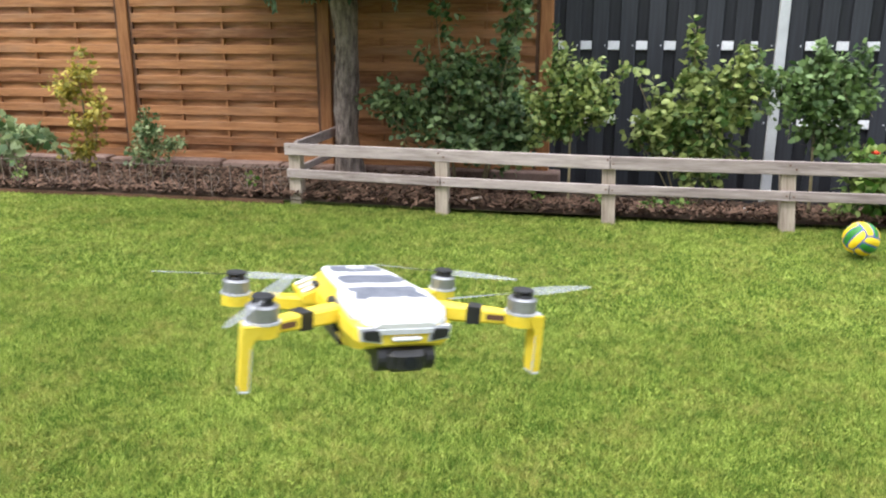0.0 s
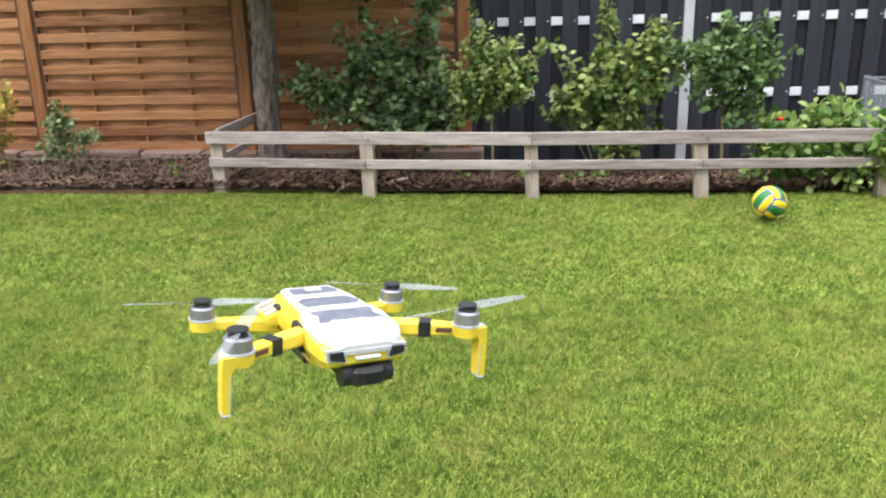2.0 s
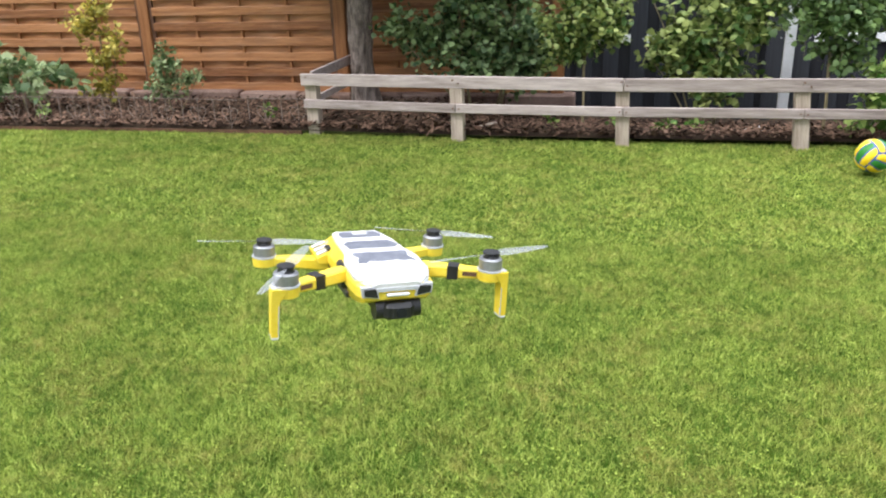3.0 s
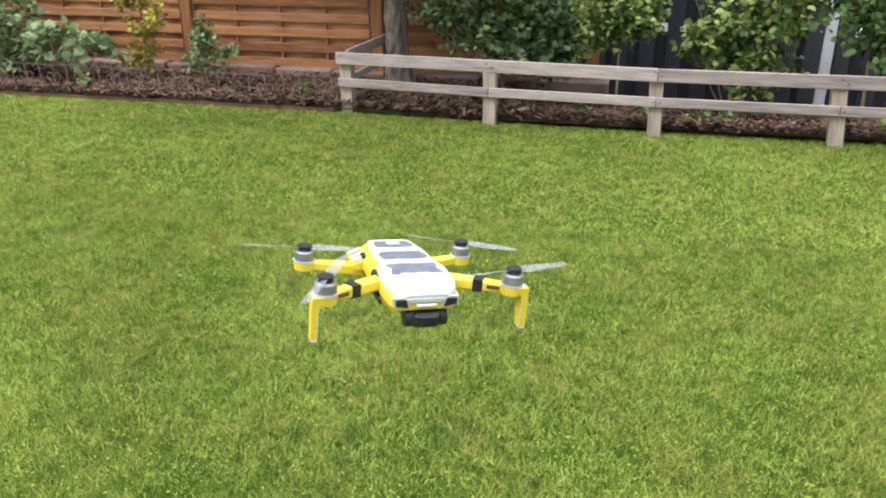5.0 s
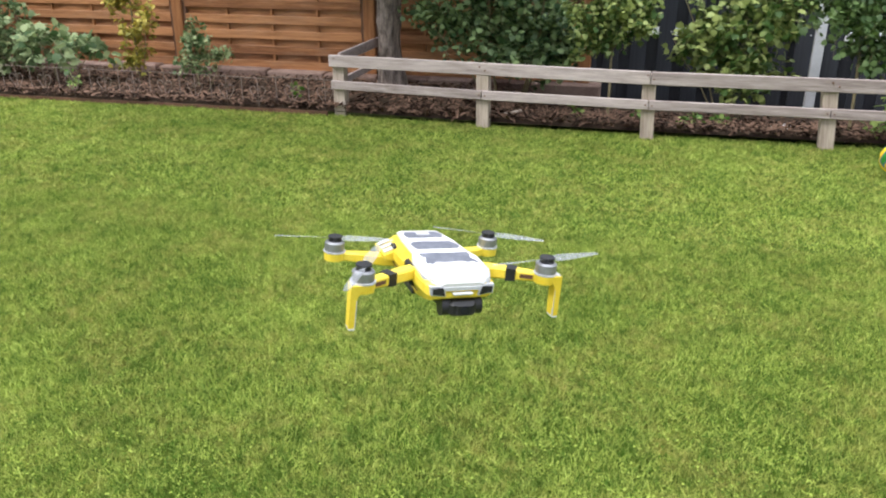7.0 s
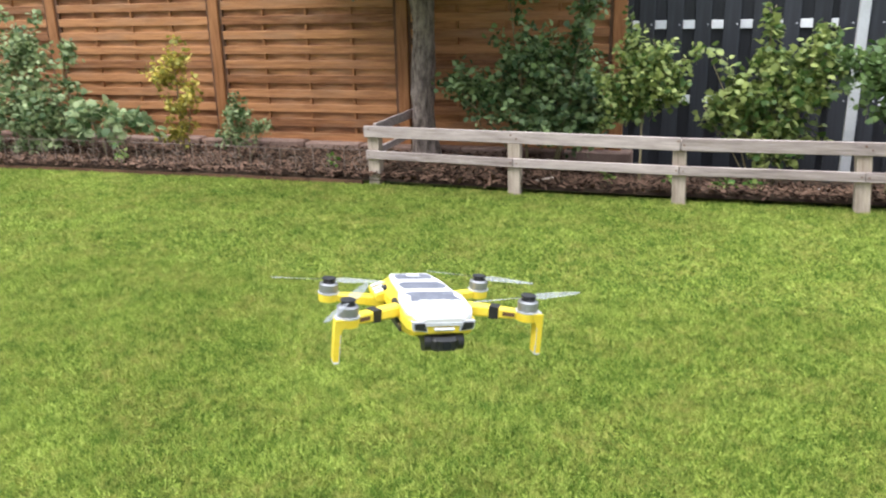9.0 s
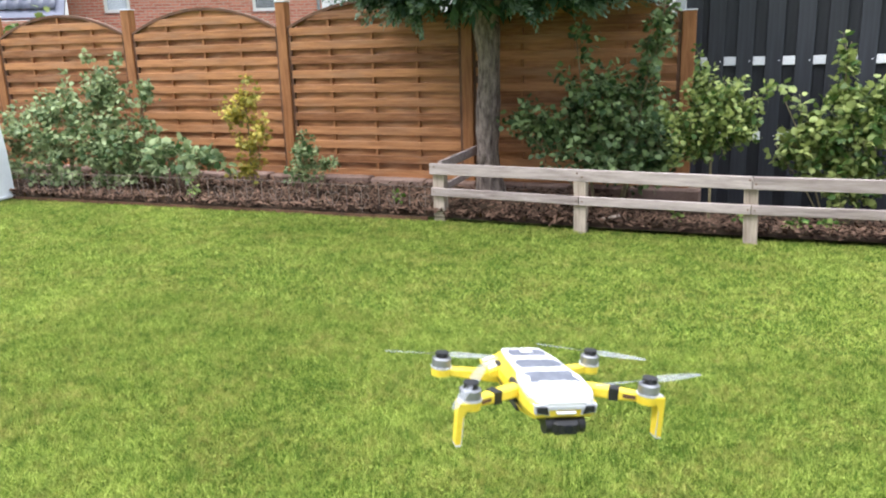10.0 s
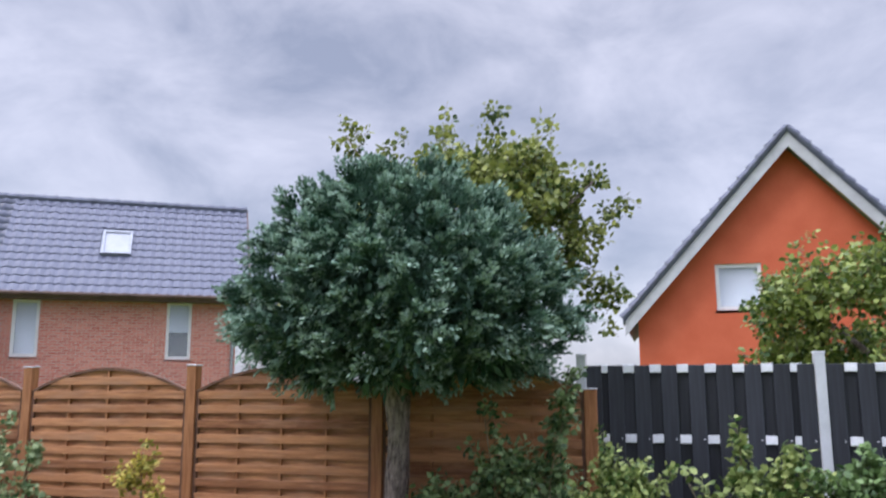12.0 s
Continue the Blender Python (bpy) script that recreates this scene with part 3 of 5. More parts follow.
board_front = finish("board", boxed((-0.068, -0.03, -0.2), (0.068, -0.012, 1.83), 0.004), M_ANTHRACITE)
board_back = finish("board", boxed((-0.07, 0.004, -0.2), (0.07, 0.02, 1.83), 0.004), M_ANTHRACITE_SHADED)
clip_mesh = finish("clip", boxed((-0.05, -0.024, -0.036), (0.05, -0.012, 0.036), 0.003), M_CLIP)
screw_bm = bmesh.new()
cyl(screw_bm, (0, -0.036, 0), (0, -0.028, 0), 0.006, sides=8)
screw_mesh = finish("screw", screw_bm, M_CLIP)


def dark_panel(x0, x1):
    bm = bmesh.new()
    for z in (0.53, 1.16, 1.77):
        box(bm, (0, -0.011, z), (x1 - x0, 0.003, z + 0.06))
    p = part("panel", bm, M_ANTHRACITE_SHADED, dark_fence, "anthracite panel with pale clips")
    p.location = (x0, 0, 0)
    pitch, n = 0.2325, 8
    first = ((x1 - x0) - (n - 1) * pitch) / 2
    for i in range(n + 1):
        xb = 0.069 if i == 0 else x1 - x0 - 0.069 if i == n else first + (i - 0.5) * pitch
        o = part("board", board_front, M_ANTHRACITE, p)
        o.location = (xb, 0, 0)
        for z in (0.56, 1.19):
            s = part("screw", screw_mesh, M_CLIP, p)
            s.location = (xb + 0.04, 0, z)
    for i in range(n):
        xb = first + i * pitch
        o = part("board", board_back, M_ANTHRACITE_SHADED, p)
        o.location = (xb, 0, 0)
        for z in (0.56, 1.19, 1.80):
            c = part("clip", clip_mesh, M_CLIP, p)
            c.location = (xb, 0, z)


for x in DARK_POSTS:
    alu_post(x)
for a, b in zip(DARK_POSTS, DARK_POSTS[1:]):
    dark_panel(a + 0.043, b - 0.043)


# ---- low rail fence in front of the bed ----
LOW = [(-2.395, 5.83), (-1.19, 5.715), (0.033, 5.661), (1.235, 5.672), (2.512, 5.72)]
low_fence = thing("rail_fence", "low weathered grey wooden two-rail garden fence", "fence")
POST_LEAN = (0.0, -0.012, -0.04, -0.085, -0.03)
for (x, y), lean in zip(LOW, POST_LEAN):
    post = part("post", boxed((-0.048, -0.018, -0.1), (0.048, 0.077, 0.44), 0.005), M_POSTWOOD, low_fence, "")
    post.location, post.rotation_euler = (x - lean * 0.18, y, 0), (0, lean, 0)
nail_bm = bmesh.new()
cyl(nail_bm, (0, -0.003, 0), (0, 0.012, 0), 0.006, 0.006, 8)
nail_mesh = finish("nail", nail_bm, M_TRIM)
for x, y in LOW:
    for dx, z, dy in ((-0.022, 0.235, -0.048), (0.024, 0.232, -0.048), (-0.02, 0.445, -0.051), (0.022, 0.42, -0.051)):
        part("nail", nail_mesh, M_TRIM, low_fence, "dark nail head").location = (x + dx, y + dy, z)


def rail(a, b, z0, z1, y_off, thick=0.028):
    a, b = Vector((*a, 0)), Vector((*b, 0))
    d = b - a
    m = Matrix.Translation(a) @ Matrix.Rotation(math.atan2(d.y, d.x), 4, "Z")
    part("rail", boxed((0.002, y_off - thick, z0), (d.length - 0.002, y_off, z1), 0.004, m), M_GREYWOOD, low_fence)


for i, ((xa, ya), (xb, yb)) in enumerate(zip(LOW, LOW[1:])):
    a = (xa - (0.055 if i == 0 else 0), ya - 0.02)
    b = (xb + (0.09 if i == 3 else 0), yb - 0.02)
    rail(a, b, 0.200, 0.268, 0)
for a, b in ((0, 2), (2, 4)):
    rail((LOW[a][0] - (0.065 if a == 0 else 0), LOW[a][1] - 0.02), (LOW[b][0] + (0.1 if b == 4 else 0), LOW[b][1] - 0.02), 0.378, 0.470, -0.002 if a else 0.0, 0.03)
for z0, z1 in ((0.21, 0.265), (0.39, 0.47)):
    part("rail", boxed((-2.43, 5.91, z0), (-2.402, 6.98, z1), 0.004), M_GREYWOOD, low_fence)


# ---- wire border and edging along the lawn ----
def heart_mesh():
    bm = bmesh.new()
    for sgn in (-1, 1):
        pts = [(0, 0, 0.05)]
        for k in range(13):
            a = -0.5 + 4.4 * k / 12
            r = 0.036 * (1 - 0.045 * k)
            pts.append((sgn * (0.036 + r * math.cos(a)), 0, 0.17 + r * math.sin(a)))
        tube(bm, pts, [0.0028] * len(pts), 5)
    return bm


border = thing("wire_border", "rusty wire border fence with heart scrolls", "border fence", "wire borders along the bed", at=(-8.3, edge_y(-8.3) + 0.05, 0))
for i in range(4):
    bm = bmesh.new()
    tube(bm, [(0.072 + 0.145 * i, 0, -0.04), (0.072 + 0.145 * i, 0, 0.27)], [0.0036, 0.0036], 5)
    part("upright", bm, M_RUST, border)
bm = bmesh.new()
tube(bm, [(0, 0.006, 0.262), (0.58, 0.006, 0.262)], [0.003, 0.003], 5)
part("top_wire", bm, M_RUST, border)
heart = finish("heart", heart_mesh(), M_RUST)
for hx in (0.217, 0.507):
    part("heart", heart, M_RUST, border).location = (hx, -0.003, 0)
for i in range(1, 10):
    x = -8.3 + 0.585 * i
    copy_thing(border, pose(x, edge_y(x) + 0.05 + 0.01 * math.sin(i * 2.2), 0.005 * math.sin(i * 3.1), 1.5 * math.sin(i * 1.7), 0.8 * math.sin(i), -0.8))

bm = bmesh.new()
loft(bm, [[(x, edge_y(x) - 0.012, -0.05), (x, edge_y(x) + 0.012, -0.05), (x, edge_y(x) + 0.012, 0.016), (x, edge_y(x) - 0.012, 0.016)] for x in (-11 + 0.25 * i for i in range(35))])
tagged(new("edging", finish("edging", bm, M_TRIM)), "dark narrow lawn edging strip", "edging", kind="structure")


# ---- plants ----
def plant(name, label, category, at, lump_list, count, size, leaf, stems, seed, shape=LOBED, faces=LOBED_F, stem_mat=None, group="", droop=0.3):
    """A shrub or tree: stems as tapered tubes from its foot, and leaves round a group of lumps (places relative to its foot)."""
    p = thing(name, label, category, group, at=at)
    for pts, r0, r1 in stems:
        bm = bmesh.new()
        n = len(pts)
        tube(bm, pts, [r0 + (r1 - r0) * i / (n - 1) for i in range(n)], 8)
        part("trunk" if "tree" in name else "stem", bm, stem_mat or M_STEM, p, "", True)
    places, out, foot, tip = twig_leaves(lump_list, count, size * 3.2, seed)
    keep = places[:, 2] + at[2] > 0.05 - bed_drop(at[0], at[1])
    part("crown" if "tree" in name else "foliage", leaves("foliage", places[keep], out[keep], size, leaf, shape, faces, seed, droop, 0.5, 0.75), leaf, p)
    up = foot[:, 2] + at[2] > 0.03
    tagged(part("branching", twig_mesh("branching", foot[up], tip[up], size * 0.04, stem_mat or M_STEM), stem_mat or M_STEM, p), kind="stuff")
    return p


def bough(x0, y0, x1, y1, z1, bend=0.06, n=5, z0=-0.12):
    g = random.Random(round((x0 + x1 + z1) * 997))
    return [(x0 + (x1 - x0) * i / n + g.uniform(-bend, bend) * (i > 0) * 0.5, y0 + (y1 - y0) * i / n + g.uniform(-bend, bend) * (i > 0) * 0.5, z0 + (z1 - z0) * i / n) for i in range(n + 1)]


def shoot(x0, z0, x1, z1, r, n, y=0.0):
    """A row of small uneven lumps along a shoot."""
    g = random.Random(round((x0 * 7 + z0 * 13 + x1 * 17 + z1) * 1009))
    out = []
    for i in range(n):
        t = i / (n - 1)
        k = r * (1.2 - 0.75 * t) * g.uniform(0.7, 1.15)
        out.append((x0 + (x1 - x0) * t + g.uniform(-0.5, 0.5) * r, y + g.uniform(-0.5, 0.5) * r, z0 + (z1 - z0) * t, k, k, k * 0.8))
    return out


# big currant bush
plant("currant_bush", "large leafy green currant bush with tall shoots behind the rail fence", "bush", (-1.15, 6.4, 0),
      [(-0.1, 0, 0.62, 0.48, 0.32, 0.30), (0.3, 0, 0.66, 0.34, 0.3, 0.34), (-0.45, 0, 0.70, 0.30, 0.25, 0.16), (0.05, 0, 0.95, 0.34, 0.26, 0.2), (-0.62, -0.05, 0.78, 0.22, 0.2, 0.1), (0.1, -0.2, 0.42, 0.32, 0.2, 0.13), (0.42, 0.05, 0.42, 0.25, 0.2, 0.25)]
      + shoot(-0.05, 1.0, -0.2, 1.48, 0.13, 5) + shoot(0.3, 0.9, 0.5, 1.75, 0.11, 7, 0.05) + shoot(0.42, 1.4, 0.42, 1.7, 0.1, 3) + shoot(-0.3, 0.95, -0.38, 1.14, 0.1, 3, 0.1),
      5200, 0.054, M_LEAF,
      [(bough(-0.05, 0, -0.2, 0, 1.45), 0.014, 0.004), (bough(0.1, 0, 0.48, 0.05, 1.7), 0.014, 0.004), (bough(0, 0, -0.7, -0.05, 0.8), 0.012, 0.004), (bough(0.1, 0, 0.35, 0, 0.8), 0.012, 0.005)], 21)
# round standards on slim stems and a looser bush
plant("currant_standard", "small round yellow-green currant on a slim stem", "shrub", (-0.27, 6.0, 0),
      [(0, 0, 0.80, 0.25, 0.22, 0.26), (-0.14, 0, 0.72, 0.2, 0.18, 0.18), (0.16, 0, 0.78, 0.18, 0.18, 0.2), (0.02, 0, 1.0, 0.2, 0.16, 0.12)] + shoot(0.15, 0.88, 0.33, 1.03, 0.07, 3) + shoot(-0.08, 1.05, -0.12, 1.3, 0.06, 4, 0.05) + shoot(-0.2, 0.8, -0.36, 0.9, 0.07, 3) + shoot(0.1, 1.0, 0.18, 1.16, 0.07, 3) + shoot(-0.15, 0.6, -0.3, 0.5, 0.07, 3),
      2900, 0.043, M_LEAF_LIME, [(bough(0, 0, 0, 0, 0.6, 0.01), 0.011, 0.009), (bough(0, 0, 0.3, 0, 1.0, 0.02, 4, 0.55), 0.006, 0.003)], 22)
plant("gooseberry_bush", "loose light-green gooseberry bush before the anthracite fence", "bush", (0.65, 6.4, 0),
      [(0, 0, 0.66, 0.36, 0.25, 0.22), (0.25, 0, 0.8, 0.26, 0.22, 0.22), (-0.2, 0, 0.55, 0.26, 0.22, 0.2), (0.1, 0, 0.42, 0.3, 0.2, 0.14), (0.05, -0.1, 0.28, 0.18, 0.12, 0.1)]
      + shoot(0.0, 0.85, -0.02, 1.36, 0.085, 7) + shoot(0.2, 0.9, 0.35, 1.18, 0.1, 4) + shoot(-0.2, 0.7, -0.42, 0.98, 0.1, 4) + shoot(-0.2, 0.5, -0.46, 0.72, 0.07, 3) + shoot(0.35, 0.8, 0.55, 1.0, 0.09, 3),
      2700, 0.062, M_LEAF_LIME,
      [(bough(0, 0, -0.02, 0, 1.35), 0.009, 0.003), (bough(0.05, 0, 0.33, 0, 1.15), 0.009, 0.003), (bough(-0.05, 0, -0.42, 0, 0.95), 0.009, 0.003), (bough(-0.05, 0, -0.45, -0.05, 0.6), 0.008, 0.003)], 23)
plant("rose_standard", "dark green leafy standard shrub on a slim stem", "shrub", (1.42, 5.98, 0),
      [(0.02, 0, 0.80, 0.26, 0.22, 0.26), (0.2, 0, 0.86, 0.2, 0.18, 0.2), (-0.16, 0, 0.88, 0.18, 0.18, 0.18), (0.05, 0, 1.03, 0.22, 0.16, 0.12), (0.08, 0, 0.6, 0.16, 0.14, 0.12)] + shoot(0.2, 0.85, 0.46, 0.98, 0.08, 4) + shoot(-0.02, 1.05, -0.04, 1.24, 0.07, 3) + shoot(-0.2, 0.9, -0.36, 1.06, 0.07, 3) + shoot(0.15, 1.0, 0.24, 1.18, 0.07, 3) + shoot(0.05, 0.6, 0.16, 0.45, 0.08, 3),
      2400, 0.05, M_LEAF_DARK, [(bough(0.03, 0, 0, 0, 0.6, 0.012), 0.012, 0.01)], 24)
# broad-leaved patch at the end of the rail fence
plant("bean_plant", "low patch of broad bright-green leaves spilling over the rail", "plant", (2.1, 5.92, 0),
      [(0, 0, 0.40, 0.44, 0.2, 0.16), (-0.25, 0, 0.2, 0.28, 0.18, 0.17), (0.2, -0.05, 0.2, 0.34, 0.2, 0.17), (0.38, -0.22, 0.36, 0.16, 0.13, 0.16), (0.42, -0.25, 0.2, 0.13, 0.1, 0.14), (-0.3, 0, 0.4, 0.16, 0.12, 0.12), (0.1, 0, 0.52, 0.22, 0.15, 0.08)],
      1700, 0.070, M_LEAF_BRIGHT, [(bough(0, 0, -0.1, 0, 0.45), 0.008, 0.004), (bough(0.1, 0, 0.3, -0.1, 0.4), 0.008, 0.004)], 25, OVAL * np.array((1.25, 1, 1)), OVAL_F)
flower = thing("red_flower", "single red flower on a thin green stalk", "flower", at=(1.80, 5.86, 0))
bm = bmesh.new()
tube(bm, [(0, 0, -0.05), (0.01, 0, 0.25), (0, 0, 0.50)], [0.004, 0.003, 0.003], 6)
part("stalk", bm, M_STEM, flower)
bm = bmesh.new()
for k in range(6):
    a = k * math.pi / 3
    vs = bmesh.ops.create_icosphere(bm, subdivisions=1, radius=0.018)["verts"]
    bmesh.ops.transform(bm, matrix=Matrix.Translation((0.014 * math.cos(a), 0.014 * math.sin(a), 0.515)) @ Matrix.Diagonal((1, 1, 0.8, 1)), verts=vs)
part("petals", bm, M_RED, flower, "red petals", True)
# left part of the bed
plant("berry_bush", "wide leafy green berry bush against the brown fence", "bush", (-6.25, 6.22, 0),
      [(-0.6, -0.14, 0.22, 0.6, 0.18, 0.2), (0.1, -0.12, 0.22, 0.45, 0.18, 0.2), (0, 0, 0.55, 0.6, 0.32, 0.4), (-0.7, 0, 0.5, 0.5, 0.32, 0.4), (0.35, 0, 0.42, 0.35, 0.3, 0.32), (-0.1, 0.1, 0.95, 0.35, 0.25, 0.25), (-0.75, 0.1, 0.85, 0.35, 0.25, 0.22), (-1.3, 0, 0.5, 0.4, 0.3, 0.4)]
      + shoot(0, 1.0, -0.05, 1.38, 0.12, 4) + shoot(0.15, 1.0, 0.2, 1.36, 0.09, 4) + shoot(-0.5, 0.9, -0.45, 1.2, 0.12, 3) + shoot(0.45, 0.9, 0.5, 1.3, 0.07, 4, 0.15),
      5600, 0.054, M_LEAF_PALE, [(bough(0, 0, -0.05, 0, 1.3), 0.012, 0.004), (bough(-0.5, 0, -0.6, 0, 1.1), 0.012, 0.004), (bough(0.1, 0, 0.4, 0.1, 0.9), 0.012, 0.004)], 26)
plant("broad_leaved_plant", "blue-green broad-leaved plant beside the berry bush", "plant", (-5.35, 6.2, 0),
      [(0, 0, 0.36, 0.36, 0.2, 0.18), (-0.25, 0, 0.5, 0.28, 0.2, 0.2), (0.3, -0.02, 0.42, 0.16, 0.12, 0.1), (0.45, 0, 0.36, 0.12, 0.1, 0.07)], 300, 0.095, M_LEAF_PALE, [(bough(0, 0, 0, 0, 0.4), 0.01, 0.005), (bough(0, 0, 0.4, 0, 0.38), 0.008, 0.004)], 27)
plant("yellow_shrub", "young shrub with yellowing leaves and a pale stem", "shrub", (-4.66, 6.45, 0),
      [(0.02, 0, 0.5, 0.22, 0.16, 0.16), (0.14, 0, 0.62, 0.18, 0.14, 0.14), (-0.14, 0, 0.76, 0.14, 0.12, 0.08), (0.0, 0, 0.92, 0.16, 0.13, 0.1), (-0.02, 0, 0.26, 0.2, 0.14, 0.1)] + shoot(0, 0.95, 0.03, 1.12, 0.07, 3) + shoot(-0.1, 0.8, -0.3, 0.86, 0.07, 3),
      950, 0.046, M_LEAF_YELLOW, [(bough(0, 0, 0, 0, 1.05, 0.015), 0.013, 0.005), (bough(0, 0, 0.16, 0, 0.7, 0.02), 0.006, 0.003)], 28)
plant("young_shrub", "small pale-green young shrub at the bed's edge", "shrub", (-3.9, 6.2, 0),
      [(0, 0, 0.28, 0.22, 0.16, 0.14), (0.05, 0, 0.45, 0.14, 0.12, 0.12), (0.22, 0, 0.34, 0.14, 0.1, 0.06)] + shoot(0.02, 0.5, 0.0, 0.72, 0.06, 4) + shoot(0.05, 0.5, 0.2, 0.7, 0.05, 3) + shoot(0.2, 0.36, 0.4, 0.4, 0.05, 3),
      800, 0.036, M_LEAF_PALE, [(bough(0, 0, 0.0, 0, 0.7, 0.015), 0.008, 0.003), (bough(0, 0, 0.3, 0, 0.36, 0.015), 0.006, 0.003)], 29)
for i, (x, y, n) in enumerate(((0.35, 5.95, 40), (0.0, 6.0, 30), (-0.55, 6.2, 30), (1.62, 5.9, 40), (-2.9, 6.0, 25), (-5.0, 5.95, 40), (0.55, 6.1, 35))):
    plant("weed", "small low green weed in the bed", "weed", (x, y, 0.03 - bed_drop(x, y)), [(0, 0, 0.07, 0.09, 0.06, 0.06)], n, 0.05, M_LEAF_BRIGHT, [], 40 + i, OVAL, OVAL_F, group="weeds in the bed")


pale = thing("pale_stone", "small pale stone lying in the bed", "stone", at=(1.02, 6.15, 0.05 - bed_drop(1.02, 6.15)))
bm = bmesh.new()
bmesh.ops.create_icosphere(bm, subdivisions=2, radius=1.0)
for v in bm.verts:
    v.co = Vector((v.co.x * 0.085, v.co.y * 0.06, v.co.z * 0.035)) * (1 + 0.35 * noise.noise(v.co * 2.1))
part("stone_body", bm, M_WHITE, pale)
stick = thing("wood_offcut", "flat pale wood offcut on the mulch", "wood piece", at=(-0.98, 5.86, 0.075), rz=20)
bm = boxed((-0.07, -0.018, -0.006), (0.07, 0.018, 0.006), 0.004, pose(0, 0, 0, 12, -10, 0))
part("piece", bm, M_POSTWOOD, stick)


# ---- the clipped conifer ----
def crown_lumps(c, r, count, lump, seed, low=-1.0):
    g = np.random.default_rng(seed)
    out = []
    while len(out) < count:
        d = g.normal(0, 1, 3)
        d /= np.linalg.norm(d)
        if d[2] < low:
            continue
        q = g.uniform(0.72, 1.0)
        s = lump * g.uniform(0.7, 1.25)
        out.append((c[0] + d[0] * r[0] * q, c[1] + d[1] * r[1] * q, c[2] + d[2] * r[2] * q, s, s, s * 0.85))
    return out


conifer = thing("conifer_tree", "clipped blue-green conifer with a bare grey trunk", "tree", at=(-2.36, 6.72, 0))
bm = bmesh.new()
pts, rad = [], []
for i in range(70):
    z = -0.1 + 2.3 * i / 69
    pts.append((0.12 - 0.012 * z - 0.018 * math.sin(z * 4), 0, z))
    rad.append(0.100 + 0.06 * math.exp(-max(z, 0) * 9) + 0.008 * math.sin(z * 9) + 0.014 * math.exp(-((z - 0.62) / 0.09) ** 2))
tube(bm, pts, rad, 44)
for v in bm.verts:
    a = math.atan2(v.co.y, v.co.x - 0.1)
    k = 1 + 0.10 * noise.noise((math.cos(a) * 2.2, math.sin(a) * 2.2, v.co.z * 1.6)) + 0.11 * noise.noise((math.cos(a) * 8, math.sin(a) * 8, v.co.z * 3.5)) + 0.05 * noise.noise((math.cos(a) * 16, math.sin(a) * 16, v.co.z * 14))
    v.co.x, v.co.y = 0.1 + (v.co.x - 0.1) * k, v.co.y * k
part("trunk", bm, M_TRUNK, conifer, "rough grey-brown trunk", True)
for k, (dx, dy, z1) in enumerate(((-1.0, 0.1, 2.5), (1.0, -0.1, 2.5), (-0.4, -0.7, 2.6), (0.5, 0.6, 2.8), (0.1, 0, 3.4), (-0.7, 0.5, 2.9), (0.7, -0.6, 2.3))):
    bm = bmesh.new()
    tube(bm, [(0.2, 0, 1.75), (0.2 + dx * 0.5, dy * 0.5, 1.75 + (z1 - 1.75) * 0.65), (0.2 + dx, dy, z1)], [0.06, 0.035, 0.015], 8)
    part("limb", bm, M_TRUNK, conifer, "", True)
C0 = np.array((0.22, -0.22, 2.45))
PROFILE = ((1.76, 0.55), (1.84, 1.02), (2.00, 1.22), (2.30, 1.31), (2.62, 1.21), (2.95, 0.98), (3.28, 0.64), (3.50, 0.30))


def conifer_tufts(count, size, seed, depth, gap=0.0):
    """Small tufts near the skin of a crown turned after PROFILE (height, radius), bulging unevenly."""
    g = np.random.default_rng(seed)
    out = []
    zs, rs = zip(*PROFILE)
    for attempt in range(30000):
        if len(out) == count:
            break
        z = g.uniform(1.76, 3.51)
        if g.uniform() > np.interp(z, zs, rs) / 1.5:
            continue
        a = g.uniform(0, 2 * math.pi)
        bulge = 1 + 0.20 * noise.noise((math.cos(a) * 1.9, math.sin(a) * 1.9, z * 1.7)) + 0.30 * noise.noise((math.cos(a) * 5, math.sin(a) * 5, z * 4.5))
        r = np.interp(z, zs, rs) * bulge * (1 - depth * g.uniform() ** 1.8)
        s = size * g.uniform(0.7, 1.3)
        x, y = C0[0] + r * math.cos(a) * 1.02, C0[1] + r * math.sin(a) * 0.98
        if any((x - q[0]) ** 2 + (y - q[1]) ** 2 + (z - q[2]) ** 2 < gap * gap for q in out):
            continue
        out.append((x, y, z, s, s, s * 1.45))
    return out


